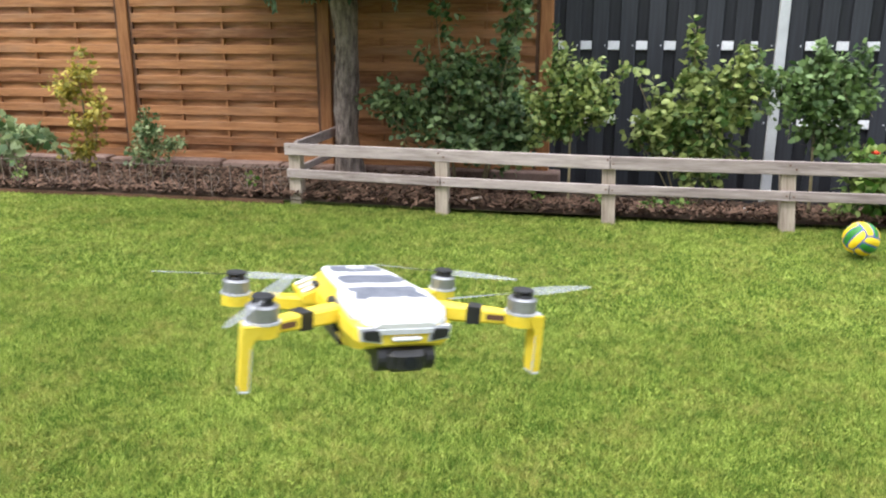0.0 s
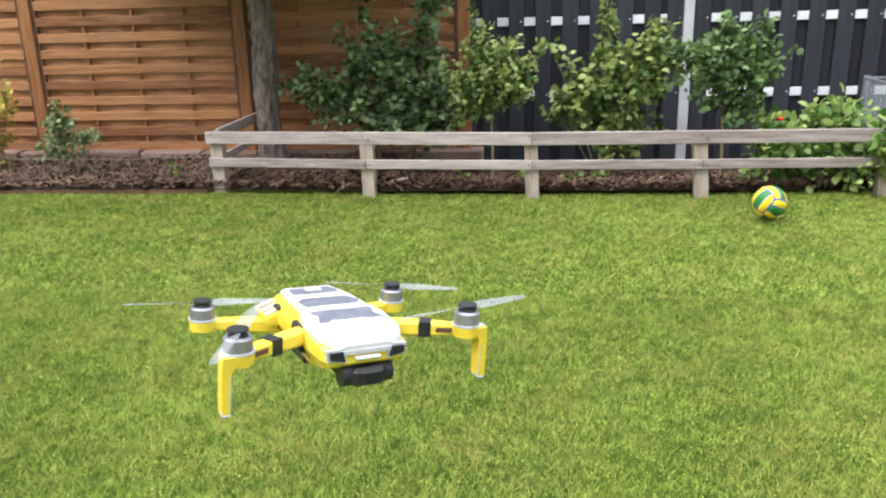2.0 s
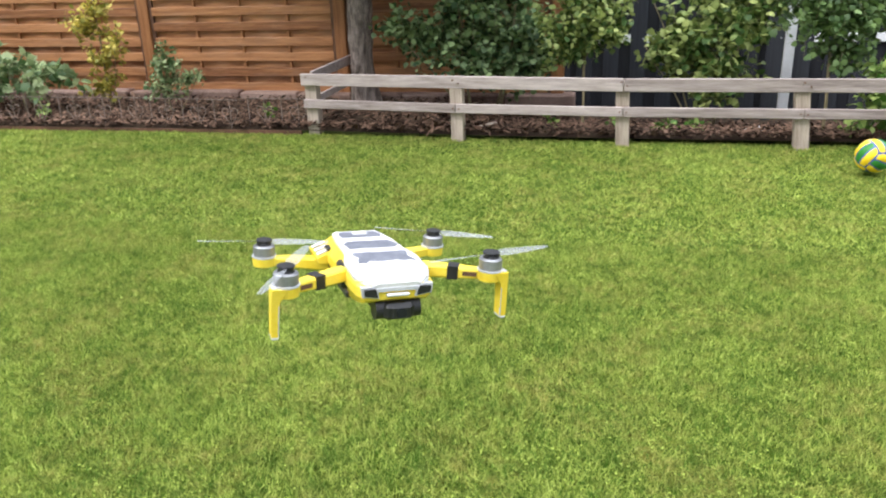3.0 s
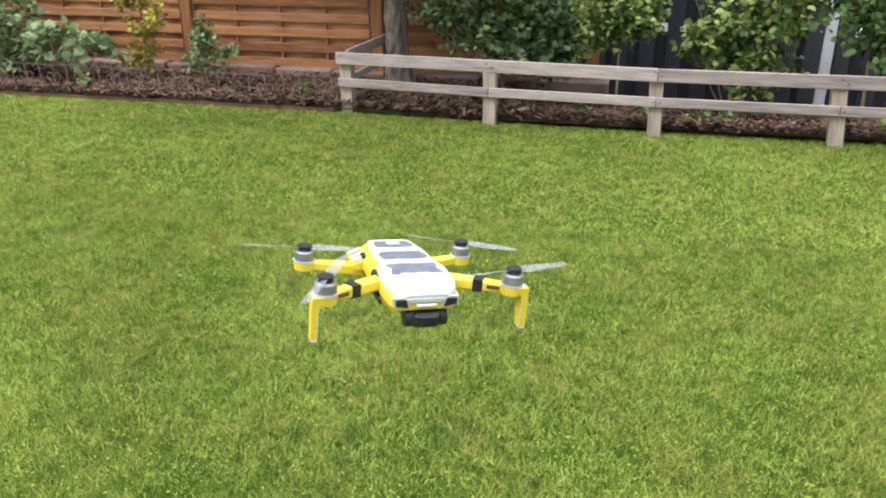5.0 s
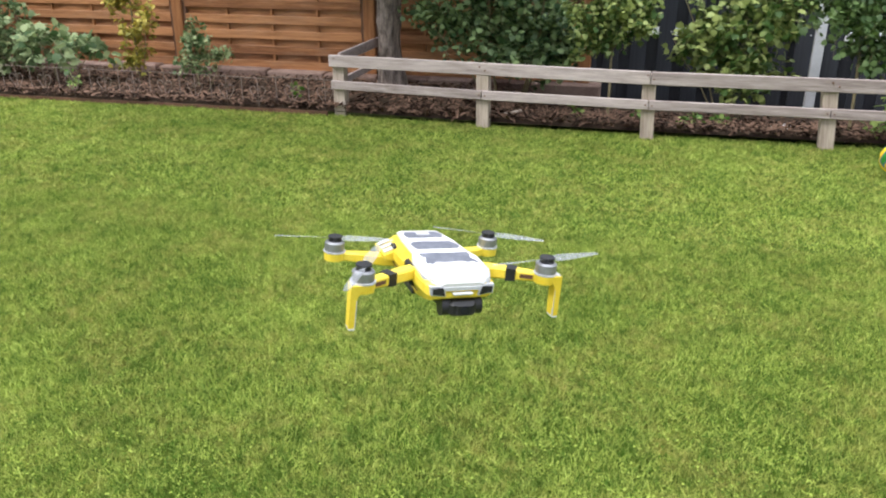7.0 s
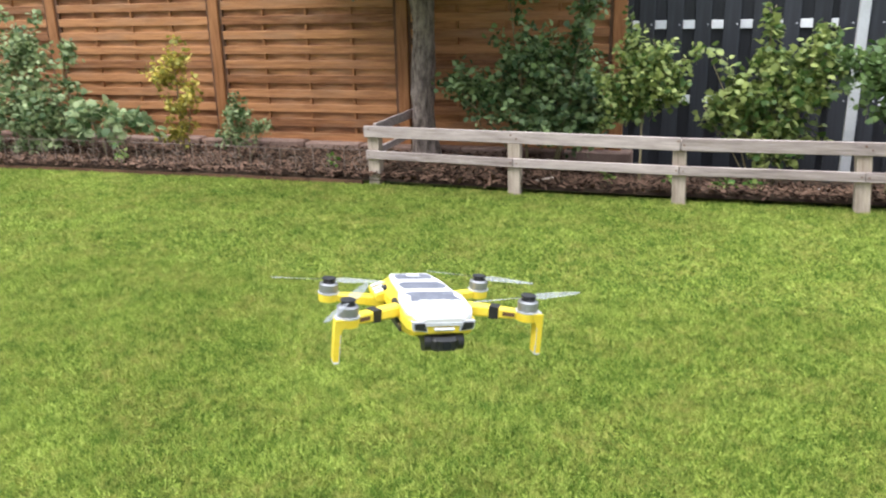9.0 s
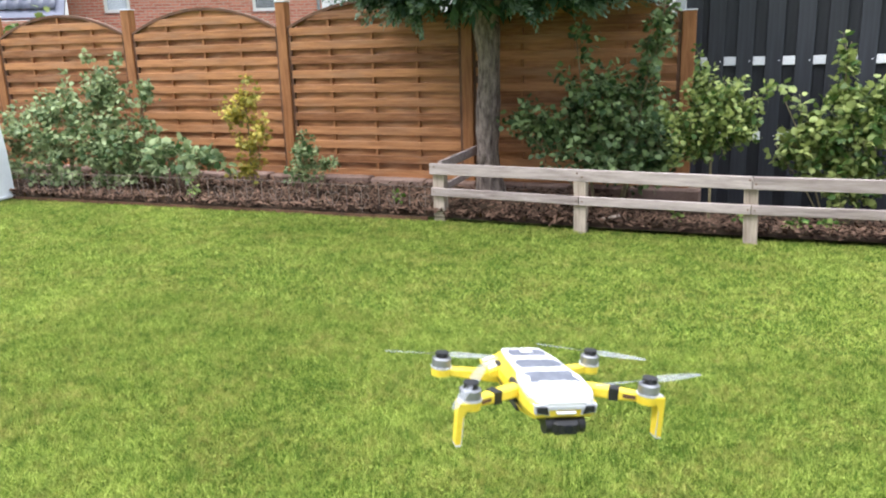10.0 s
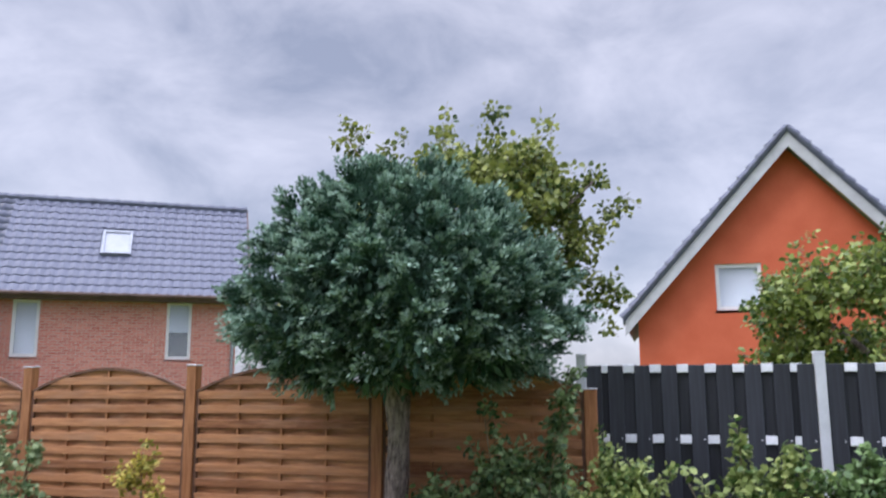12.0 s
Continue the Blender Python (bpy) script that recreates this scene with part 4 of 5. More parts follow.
def fronds(bases, each, length, leaflets, seed):
    """Feathery flat sprays that fan out and upwards from each base. Returns places and ways of their scale leaflets."""
    g = np.random.default_rng(seed)
    c = np.repeat(np.array([q[:3] for q in bases]), each, 0)
    n = len(c)
    out = (c - C0) * np.array((0.75, 0.9, 0.5))
    out /= np.linalg.norm(out, axis=1)[:, None] + 1e-9
    d = out + np.repeat(g.normal(0, 0.3, (len(bases), 3)), each, 0) + g.normal(0, 0.24, (n, 3)) + np.array((0, 0, 0.34))
    d /= np.linalg.norm(d, axis=1)[:, None]
    side = np.cross(d, g.normal(0, 0.6, (n, 3)) + np.array((0, 0, 1.0)))
    side /= np.linalg.norm(side, axis=1)[:, None]
    reach = length * g.uniform(0.55, 1.3, n)[:, None, None]
    t = np.linspace(0.08, 1.0, leaflets)[None, :, None] + g.normal(0, 0.03, (n, leaflets, 1))
    s = np.where(np.arange(leaflets) % 2, 1.0, -1.0)[None, :, None] * g.uniform(0.0, 0.42, (n, leaflets, 1)) * (1.05 - t)
    at = c[:, None] + (d[:, None] * (t + 0.5 * np.abs(s)) + side[:, None] * s) * reach
    at[:, :, 2] -= (0.10 * t * t * reach)[:, :, 0]
    way = d[:, None] + side[:, None] * np.sign(s) * 0.75 + g.normal(0, 0.2, (n, leaflets, 3))
    return at.reshape(-1, 3), way.reshape(-1, 3)


tufts = conifer_tufts(420, 0.085, 31, 0.16, 0.195)
LEAFLETS = 36
pl, ou = fronds(tufts, 10, 0.235, LEAFLETS, 32)
young = np.arange(len(pl)) % LEAFLETS > 21
blade = SPRAY * np.array((1.7, 1, 1))
part("crown", leaves("crown", pl[~young], ou[~young], 0.046, M_CONIFER, blade, SPRAY_F, 33, 0.0, 0.15, 0.6), M_CONIFER, conifer, "dense blue-green scale foliage")
part("new_growth", leaves("new_growth", pl[young], ou[young], 0.046, M_CONIFER_TIP, blade, SPRAY_F, 36, 0.0, 0.15, 0.6), M_CONIFER_TIP, conifer, "pale silvery-green shoot tips")
pl, ou = lumps(conifer_tufts(260, 0.22, 34, 0.9), 15000, 34)
pl = C0 + (pl - C0) * 0.80
part("inner_foliage", leaves("inner_foliage", pl, ou, 0.16, M_CONIFER, SPRAY, SPRAY_F, 35), M_CONIFER, conifer)

# leafy tree behind the fence, and the shrubs beyond the anthracite fence
bl = crown_lumps((-0.15, 0, 3.45), (1.5, 1.0, 0.95), 70, 0.36, 36, -0.5) + shoot(-1.2, 3.8, -1.6, 5.0, 0.30, 7) + shoot(-0.9, 4.0, -1.0, 4.75, 0.28, 4) + shoot(-0.35, 4.0, -0.25, 5.0, 0.28, 6) + shoot(0.1, 4.0, 0.45, 4.95, 0.28, 6) + shoot(0.5, 3.9, 1.0, 4.75, 0.28, 6) + shoot(1.0, 3.7, 1.7, 4.2, 0.24, 5) + shoot(1.1, 3.4, 1.8, 3.7, 0.25, 4) + shoot(1.3, 2.9, 1.75, 2.3, 0.28, 4) + shoot(-1.3, 2.6, -2.75, 2.62, 0.26, 7)
plant("leafy_tree", "olive-green leafy tree rising behind the conifer", "tree", (-2.1, 9.0, 0), bl, 22000, 0.080, M_LEAF_TREE, [([(0, 0, -0.1), (0.05, 0, 1.2), (0, 0, 2.6), (0.1, 0, 3.6)], 0.14, 0.05), ([(0, 0, 2.2), (0.7, 0, 3.3), (1.5, 0, 4.0)], 0.06, 0.015), ([(0, 0, 2.2), (-0.8, 0, 3.6), (-1.6, 0, 4.8)], 0.06, 0.012)], 37, OVAL * np.array((1.3, 1, 1)), OVAL_F, M_TRUNK)
plant("fruit_tree", "bushy green fruit tree with yellowish tips before the orange house", "tree", (3.9, 12.0, 0), crown_lumps((0, 0, 2.35), (2.75, 1.2, 1.2), 90, 0.42, 38, -0.7) + shoot(-1.6, 3.0, -1.75, 3.75, 0.2, 4) + shoot(-0.6, 3.3, -0.5, 3.95, 0.22, 4) + shoot(0.3, 3.3, 0.5, 4.0, 0.25, 4), 26000, 0.085, M_LEAF_FRUIT, [([(0, 0, -0.1), (0, 0, 1.2), (0.2, 0, 2.6)], 0.12, 0.05), ([(0, 0, 1.0), (-1.2, 0, 2.2), (-1.9, 0, 2.8)], 0.07, 0.02)], 39, OVAL * np.array((1.4, 1, 1)), OVAL_F, M_TRUNK)
plant("thuja_tree", "slim dark-green thuja beyond the fence", "tree", (-6.6, 12.0, 0), [(0, 0, 0.3 + 0.3 * i, 0.5 - 0.06 * i, 0.5 - 0.06 * i, 0.3) for i in range(7)], 1500, 0.14, M_CONIFER, [([(0, 0, -0.1), (0, 0, 1.0), (0, 0, 2.0)], 0.06, 0.02)], 50, SPRAY, SPRAY_F, M_TRUNK)
plant("neighbour_bush", "yellow-green bush behind the brown fence", "bush", (-10.4, 9.2, 0), [(0, 0, 0.9, 0.8, 0.6, 0.8), (-0.5, 0, 1.3, 0.6, 0.5, 0.5), (0.3, 0, 1.5, 0.5, 0.5, 0.4)], 1800, 0.12, M_LEAF_LIME, [(bough(0, 0, 0, 0, 1.5), 0.02, 0.008)], 51)


# ---- brick house with the tiled roof ----
def roof_tile_mesh(w, h):
    """A wavy clay tile in the roof's own plane: x along, y up the slope, z out."""
    bm = bmesh.new()
    n = 5
    prof = [(w * (i / n), 0.022 * math.cos(2 * math.pi * i / n)) for i in range(n + 1)]
    top = [[bm.verts.new((x, y, z + (0.03 if y == 0 else 0.0))) for x, z in prof] for y in (0, h + 0.05)]
    for i in range(n):
        bm.faces.new((top[0][i], top[0][i + 1], top[1][i + 1], top[1][i]))
    low = [bm.verts.new((x, 0, z + 0.002)) for x, z in prof]
    for i in range(n):
        bm.faces.new((low[i], low[i + 1], top[0][i + 1], top[0][i]))
    return finish("tile", bm, M_TILE)


def window_part(parent, name, x0, x1, z0, z1, y, back, frame_w=0.09):
    bm = bmesh.new()
    for lo, hi in (((x0, z0), (x0 + frame_w, z1)), ((x1 - frame_w, z0), (x1, z1)), ((x0 + frame_w, z0), (x1 - frame_w, z0 + frame_w)), ((x0 + frame_w, z1 - frame_w), (x1 - frame_w, z1))):
        box(bm, (lo[0], y - 0.02, lo[1]), (hi[0], y + 0.06, hi[1]))
    w = part(name, bm, M_WHITE, parent, "white window frame")
    part("pane", boxed((x0 + frame_w, y + 0.02, z0 + frame_w), (x1 - frame_w, y + 0.028, z1 - frame_w)), M_GLASS, w).visible_shadow = False
    part("sill", boxed((x0 - 0.04, y - 0.06, z0 - 0.07), (x1 + 0.04, y + 0.05, z0 - 0.003)), M_BROWN_SOFFIT, w)
    # curtain kept pale to paint the sky's reflection in the pane
    part("curtain", boxed((x0 + frame_w, y + 0.09, z0 + frame_w + (0.0 if back else (z1 - z0) * 0.42)), (x1 - frame_w, y + 0.1, z1 - frame_w)), M_PALE_SHEET, w)
    # dark sheet painted as the unlit room behind the pane
    part("reveal", boxed((x0, y + 0.16, z0), (x1, y + 0.17, z1)), M_UNLIT_ROOM, w)


HOUSE = Matrix.Translation((-12.1, 22.0, 0)) @ Matrix.Rotation(radians(33), 4, "Z")
house = thing("brick_house", "red brick house with a grey tiled roof and white windows", "house")
house.matrix_basis = HOUSE
EAVE, RIDGE, RUN = 4.28, 7.6, 2.85
RISE = RIDGE - EAVE
# front wall, with openings cut by building it in strips
W_HOLES = [(-6.62, -5.9, 2.43, 4.08), (-2.41, -1.68, 2.37, 4.1)]
xs = [-7.6, -6.62, -5.9, -2.41, -1.68, -0.35]
for a, b in zip(xs, xs[1:]):
    hole = next((h for h in W_HOLES if abs(h[0] - a) < 1e-6), None)
    for z0, z1 in (((-0.1, hole[2]), (hole[3], EAVE + 0.3)) if hole else ((-0.1, EAVE + 0.3),)):
        part("wall", boxed((a, 0.4, z0), (b, 0.7, z1)), M_BRICK, house)
bm = bmesh.new()
prism(bm, [(0.7, -0.1), (5.0, -0.1), (5.0, EAVE + 0.3), (RUN, RIDGE - 0.15), (0.7, EAVE + 0.75)], -0.36, -0.66)
bmesh.ops.transform(bm, matrix=Matrix(((0, 1, 0, 0), (1, 0, 0, 0), (0, 0, 1, 0), (0, 0, 0, 1))), verts=bm.verts)
part("wall", bm, M_BRICK, house)
part("wall", boxed((-15.0, -1.9, -0.1), (-7.6, 5.0, 2.2)), M_BRICK, house)
for x0, x1, z0, z1 in W_HOLES:
    window_part(house, "window", x0, x1, z0, z1, 0.46, x0 < -5)
SLOPE = math.atan2(RISE, RUN)
ROOF = Matrix.Translation((0, 0, EAVE)) @ Matrix.Rotation(SLOPE, 4, "X")
LEN = math.hypot(RISE, RUN)
roof = part("roof", boxed((-15.0, 0, -0.12), (0, LEN, -0.03), 0, ROOF), M_TILE, house, "dark grey tiled roof")
part("low_roof", boxed((-15.0, -2.6, -0.12), (-7.28, -0.002, -0.03), 0, ROOF), M_TILE, roof)
part("back_roof", boxed((-15.0, -LEN, -0.12), (0, 0, -0.03), 0, Matrix.Translation((0, RUN, RIDGE)) @ Matrix.Rotation(-SLOPE, 4, "X") @ Matrix.Translation((0, LEN, 0))), M_TILE, roof)
part("soffit", boxed((-7.28, 0.03, EAVE - 0.2), (0, 0.4, EAVE - 0.1)), M_BROWN_SOFFIT, roof)
bm = bmesh.new()
tube(bm, [(-7.28, -0.07, EAVE - 0.05), (0.02, -0.07, EAVE - 0.05)], [0.06, 0.06], 10)
part("gutter", bm, M_BROWN_SOFFIT, roof, "brown gutter")
bm = bmesh.new()
tube(bm, [(-0.45, 0.34, 0), (-0.45, 0.34, EAVE - 0.2)], [0.045, 0.045], 10)
part("downpipe", bm, M_ZINC, house, "grey downpipe")
bm = bmesh.new()
for i in range(40):
    vs = cyl(bm, (-15.0 + i * 0.375, RUN, RIDGE + 0.0), (-15.0 + i * 0.375 + 0.40, RUN, RIDGE + 0.02), 0.11, 0.12, 8)
part("ridge_tiles", bm, M_TILE, roof)
part("verge", boxed((0.0, 0, -0.16), (0.05, LEN, 0.03), 0, ROOF), M_BROWN_SOFFIT, roof)
for sx, sy in ((-4.41, 1.75), (-8.75, 2.3)):
    m = ROOF @ Matrix.Translation((sx, sy, 0))
    bm = bmesh.new()
    for lo, hi in (((-0.05, -0.05), (0.83, 0.03)), ((-0.05, 0.97), (0.83, 1.05)), ((-0.05, 0.03), (0.03, 0.97)), ((0.75, 0.03), (0.83, 0.97))):
        box(bm, (*lo, -0.02), (*hi, 0.12), 0, m)
    sk = part("skylight", bm, M_ZINC, roof, "skylight with a pale pane")
    part("pane", boxed((0.03, 0.03, 0.04), (0.75, 0.97, 0.07), 0, m), M_ROOF_PANE, sk)
part("chimney", boxed((-9.9, RUN - 0.3, RIDGE - 0.8), (-9.3, RUN + 0.3, RIDGE + 0.75), 0.01), M_TILE, roof, "dark chimney")

# ---- orange gabled house ----
gable_house = thing("gabled_house", "orange rendered house with a steep gable and pale barge boards", "house", at=(3.26, 20.0, 0))
APEX, HALF, KNEE = 7.55, 4.0, 3.05
TAN = (APEX - KNEE) / HALF
inner = HALF - 0.35
# gable wall in strips round the window opening
WX0, WX1, WZ0, WZ1 = -1.79, -0.73, 3.35, 4.47
def roof_z(x):
    return APEX - 0.30 - abs(x) * TAN
for out in ([(-inner, -0.1), (WX0, -0.1), (WX0, roof_z(WX0)), (-inner, roof_z(-inner))], [(WX0, -0.1), (WX1, -0.1), (WX1, WZ0), (WX0, WZ0)],
            [(WX0, WZ1), (WX1, WZ1), (WX1, roof_z(WX1)), (WX0, roof_z(WX0))], [(WX1, -0.1), (inner, -0.1), (inner, roof_z(inner)), (0, roof_z(0)), (WX1, roof_z(WX1))]):
    bm = bmesh.new()
    prism(bm, out, 0.0, 0.3)
    part("wall", bm, M_ORANGE_WALL, gable_house)
for sx in (-1, 1):
    part("wall", boxed((min(sx * inner, sx * (inner - 0.3)), 0.3, -0.1), (max(sx * inner, sx * (inner - 0.3)), 9.0, roof_z(inner))), M_ORANGE_WALL, gable_house)
window_part(gable_house, "window", WX0, WX1, WZ0, WZ1, 0.06, True)
for sx in (-1, 1):
    bm = bmesh.new()
    prism(bm, [(0, APEX), (sx * HALF, KNEE), (sx * HALF, KNEE + 0.13), (0, APEX + 0.17)], -0.42, 9.2)
    slab = part("roof", bm, M_TILE, gable_house, "dark tiled roof slope")
    bm = bmesh.new()
    prism(bm, [(0, APEX - 0.36), (sx * (HALF - 0.05), KNEE - 0.30), (sx * (HALF - 0.05), KNEE + 0.05), (0, APEX - 0.003)], -0.40, -0.34)
    part("barge_board", bm, M_BARGE, slab, "pale grey barge board")
    bm = bmesh.new()
    prism(bm, [(0, APEX - 0.06), (sx * (HALF - 0.06), KNEE - 0.06), (sx * (HALF - 0.06), KNEE - 0.004), (0, APEX - 0.004)], -0.34, 0.3)
    part("soffit", bm, M_BARGE, slab)
    slope_len = math.hypot(HALF, APEX - KNEE)
    down = Vector((sx * HALF, 0, KNEE - APEX)).normalized()
    for k in range(18):
        c0, c1 = down * (slope_len * k / 18), down * (slope_len * (k + 1) / 18 + 0.03)
        bm = bmesh.new()
        cyl(bm, (c0.x, -0.40, APEX + 0.13 + c0.z), (c1.x, -0.40, APEX + 0.16 + c1.z), 0.075, 0.10, 8)
        part("verge_tile", bm, M_TILE, slab)


# ---- wire compost cage, toy and ball ----
def lattice(bm, w, h, pitch_x=0.034, pitch_z=0.021, r=0.0015):
    """Diamond mesh of crossing wires in a w by h field, in the plane y = 0."""
    k = pitch_z / pitch_x
    for sgn in (-1, 1):
        n = int((h + k * w) / pitch_z)
        for i in range(n + 1):
            c = i * pitch_z if sgn < 0 else i * pitch_z - k * w
            pts = []
            for x in (0.0, w):
                pts.append((x, c + (-k * x if sgn < 0 else k * x)))
            (xa, za), (xb, zb) = pts
            ta, tb = 0.0, 1.0
            dz = zb - za
            for lim, s in ((0.0, 1), (h, -1)):
                fa, fb = s * (za - lim), s * (zb - lim)
                if fa < 0 and fb < 0:
                    ta, tb = 1, 0
                elif fa < 0:
                    ta = max(ta, fa / (fa - fb))
                elif fb < 0:
                    tb = min(tb, fa / (fa - fb))
            if tb - ta > 0.01:
                p, q = (xa + (xb - xa) * ta, 0.0015 * sgn, za + dz * ta), (xa + (xb - xa) * tb, 0.0015 * sgn, za + dz * tb)
                cyl(bm, p, q, r, r, 4, False)


cage = thing("compost_cage", "galvanised diamond-mesh compost cage with steel corner posts", "compost bin", at=(2.60, 5.55, 0))
CW, CD, CH = 1.15, 0.95, 0.75
for m, w in ((pose(0.03, 0, 0.02), CW - 0.06), (pose(0, 0.03, 0.02, 0, 0, 90), CD - 0.06), (pose(0.03, CD, 0.02), CW - 0.06), (pose(CW, 0.03, 0.02, 0, 0, 90), CD - 0.06)):
    bm = bmesh.new()
    lattice(bm, w, CH - 0.05)
    me = finish("mesh_panel", bm, M_ZINC)
    o = part("mesh_panel", me, M_ZINC, cage)
    o.matrix_basis = m
    fr = bmesh.new()
    for lo, hi in (((-0.012, -0.008, -0.03), (0.0, 0.008, CH - 0.02)), ((w, -0.008, -0.03), (w + 0.012, 0.008, CH - 0.02)), ((0, -0.008, CH - 0.045), (w, 0.008, CH - 0.03)), ((0, -0.008, -0.02), (w, 0.008, -0.005))):
        box(fr, lo, hi)
    part("edge_frame", fr, M_ZINC, o)
for x, y in ((0, 0), (CW, 0), (0, CD), (CW, CD)):
    part("corner_post", boxed((x - 0.012, y - 0.012, -0.1), (x + 0.012, y + 0.012, CH), 0.003), M_ZINC, cage)
heap_v, heap_f = [], []
for j in range(13):
    for i in range(15):
        x, y = 2.66 + 1.03 * i / 14, 5.61 + 0.83 * j / 12
        edge = min(i, 14 - i, j, 12 - j) / 3
        heap_v.append((x, y, -0.02 + min(edge, 1) * (0.36 + 0.12 * noise.noise((x * 5, y * 5, 2))) + 0.03 * noise.noise((x * 20, y * 20, 4))))
heap_f = [(j * 15 + i, j * 15 + i + 1, (j + 1) * 15 + i + 1, (j + 1) * 15 + i) for j in range(12) for i in range(14)]
tagged(new("compost_heap", mesh_np("compost_heap", heap_v, heap_f, M_COMPOST, True)), "brown heap of garden compost in the cage", "compost heap")
plant("marrow_plant", "leafy green plant growing from the compost", "plant", (3.2, 6.0, 0.3), [(0.1, 0, 0.34, 0.4, 0.3, 0.16), (0.3, -0.2, 0.3, 0.25, 0.2, 0.12), (-0.1, 0.2, 0.36, 0.3, 0.2, 0.14)], 420, 0.10, M_LEAF_BRIGHT, [(bough(0, 0, 0.1, 0, 0.3), 0.01, 0.005)], 52, OVAL * np.array((1.3, 1, 1)), OVAL_F)

toy = thing("plastic_toy", "two stacked orange plastic shell moulds beside the cage", "toy", at=(2.83, 5.42, 0))
for k, (x, z, tilt, s) in enumerate(((0.03, 0.035, -4, 1.0), (0.0, 0.092, 14, 1.0))):
    bm = bmesh.new()
    vs = bmesh.ops.create_uvsphere(bm, u_segments=20, v_segments=10, radius=1.0)["verts"]
    for v in vs:
        a = math.atan2(v.co.y, v.co.x)
        q = 1 + 0.06 * abs(math.sin(a * 4))
        v.co = Vector((v.co.x * 0.085 * q, v.co.y * 0.06 * q, (v.co.z if v.co.z > 0 else v.co.z * 0.55) * 0.042))
    bmesh.ops.transform(bm, matrix=pose(x, 0, z, 0, tilt, 0), verts=bm.verts)
    part("shell", bm, M_TOY, toy, "", True)

ball = thing("ball", "yellow, green and blue volleyball lying on the lawn", "ball", at=(1.539, 5.043, 0.105))
ball.rotation_euler = (0.5, 0.35, 0.6)
RB = 0.105
bm = bmesh.new()
bmesh.ops.create_uvsphere(bm, u_segments=28, v_segments=16, radius=RB - 0.0025)
part("seams", bm, M_BALL_B, ball, "blue seams", True)
AX = [Vector(v) for v in ((1, 0, 0), (0, 1, 0), (0, 0, 1))]
for f in range(6):
    nrm = AX[f % 3] * (1 if f < 3 else -1)
    u, w = AX[(f + 1) % 3], AX[(f + 2) % 3]
    for s in range(3):
        a0, a1 = -1 + 2 * s / 3 + 0.055, -1 + 2 * (s + 1) / 3 - 0.055
        bm = bmesh.new()
        grid = []
        for i in range(5):
            row = []
            for j in range(10):
                a, b = a0 + (a1 - a0) * i / 4, -0.93 + 1.86 * j / 9
                d = (nrm + u * math.tan(a * math.pi / 4) + w * math.tan(b * math.pi / 4)).normalized()
                rim = i in (0, 4) or j in (0, 9)
                row.append(bm.verts.new(d * (RB - (0.003 if rim else 0.0))))
            grid.append(row)
        for i in range(4):
            for j in range(9):
                bm.faces.new((grid[i][j], grid[i + 1][j], grid[i + 1][j + 1], grid[i][j + 1]))
        part("panel", bm, M_BALL_G if s == 1 else M_BALL_Y, ball, "green panel" if s == 1 else "yellow panel", True)

# pale plastic cover standing by the berry bush
cover = thing("plant_cover", "pale translucent plastic plant cover on the lawn", "plant cover", at=(-7.62, 5.45, 0))
bm = bmesh.new()
loft(bm, [[(-0.5 + q, -0.35 + q * 0.5, z), (0.5 - q, -0.35 + q * 0.5, z), (0.5 - q, 0.3 - q * 0.5, z), (-0.5 + q, 0.3 - q * 0.5, z)] for q, z in ((0, 0), (0.015, 0.5), (0.05, 0.95), (0.14, 1.08))])
part("shell", bm, M_PALE_SHEET, cover)
part("rim", boxed((-0.52, -0.37, 0), (0.52, 0.32, 0.03), 0.006), M_ALU, cover)


# ---- the drone, hovering ----
drone = thing("drone", "small yellow quadcopter with white top, hovering above the lawn", "drone")
drone.matrix_basis = pose(-0.1087, 0.4237, 1.1645, -1.84, 5.93, 33.69)


def ring(y, wt, zt, wm, zm, wb, zb):
    return [(-wt, y, zt), (-wt * 0.5, y, zt + 0.0012), (wt * 0.5, y, zt + 0.0012), (wt, y, zt), (wm, y, zm + 0.004), (wm, y, zm - 0.004), (wb, y, zb), (-wb, y, zb), (-wm, y, zm - 0.004), (-wm, y, zm + 0.004)]


bm = bmesh.new()
loft(bm, [ring(-0.012, 0.022, -0.009, 0.028, -0.015, 0.025, -0.021), ring(-0.006, 0.027, -0.005, 0.032, -0.014, 0.027, -0.025), ring(0.010, 0.029, -0.003, 0.033, -0.014, 0.026, -0.030), ring(0.038, 0.029, -0.002, 0.033, -0.015, 0.024, -0.037),
          ring(0.080, 0.027, -0.003, 0.032, -0.018, 0.023, -0.041), ring(0.118, 0.023, -0.006, 0.029, -0.020, 0.022, -0.041), ring(0.134, 0.020, -0.011, 0.027, -0.021, 0.020, -0.038), ring(0.140, 0.016, -0.017, 0.022, -0.023, 0.017, -0.033)])
body = part("body", bm, M_YELLOW, drone, "yellow film-covered hull")
bm = bmesh.new()


def lid_ring(y, w, z):
    return [(-w, y, z - 0.004), (-w, y, z), (-w + 0.003, y, z + 0.0016), (w - 0.003, y, z + 0.0016), (w, y, z), (w, y, z - 0.004)]


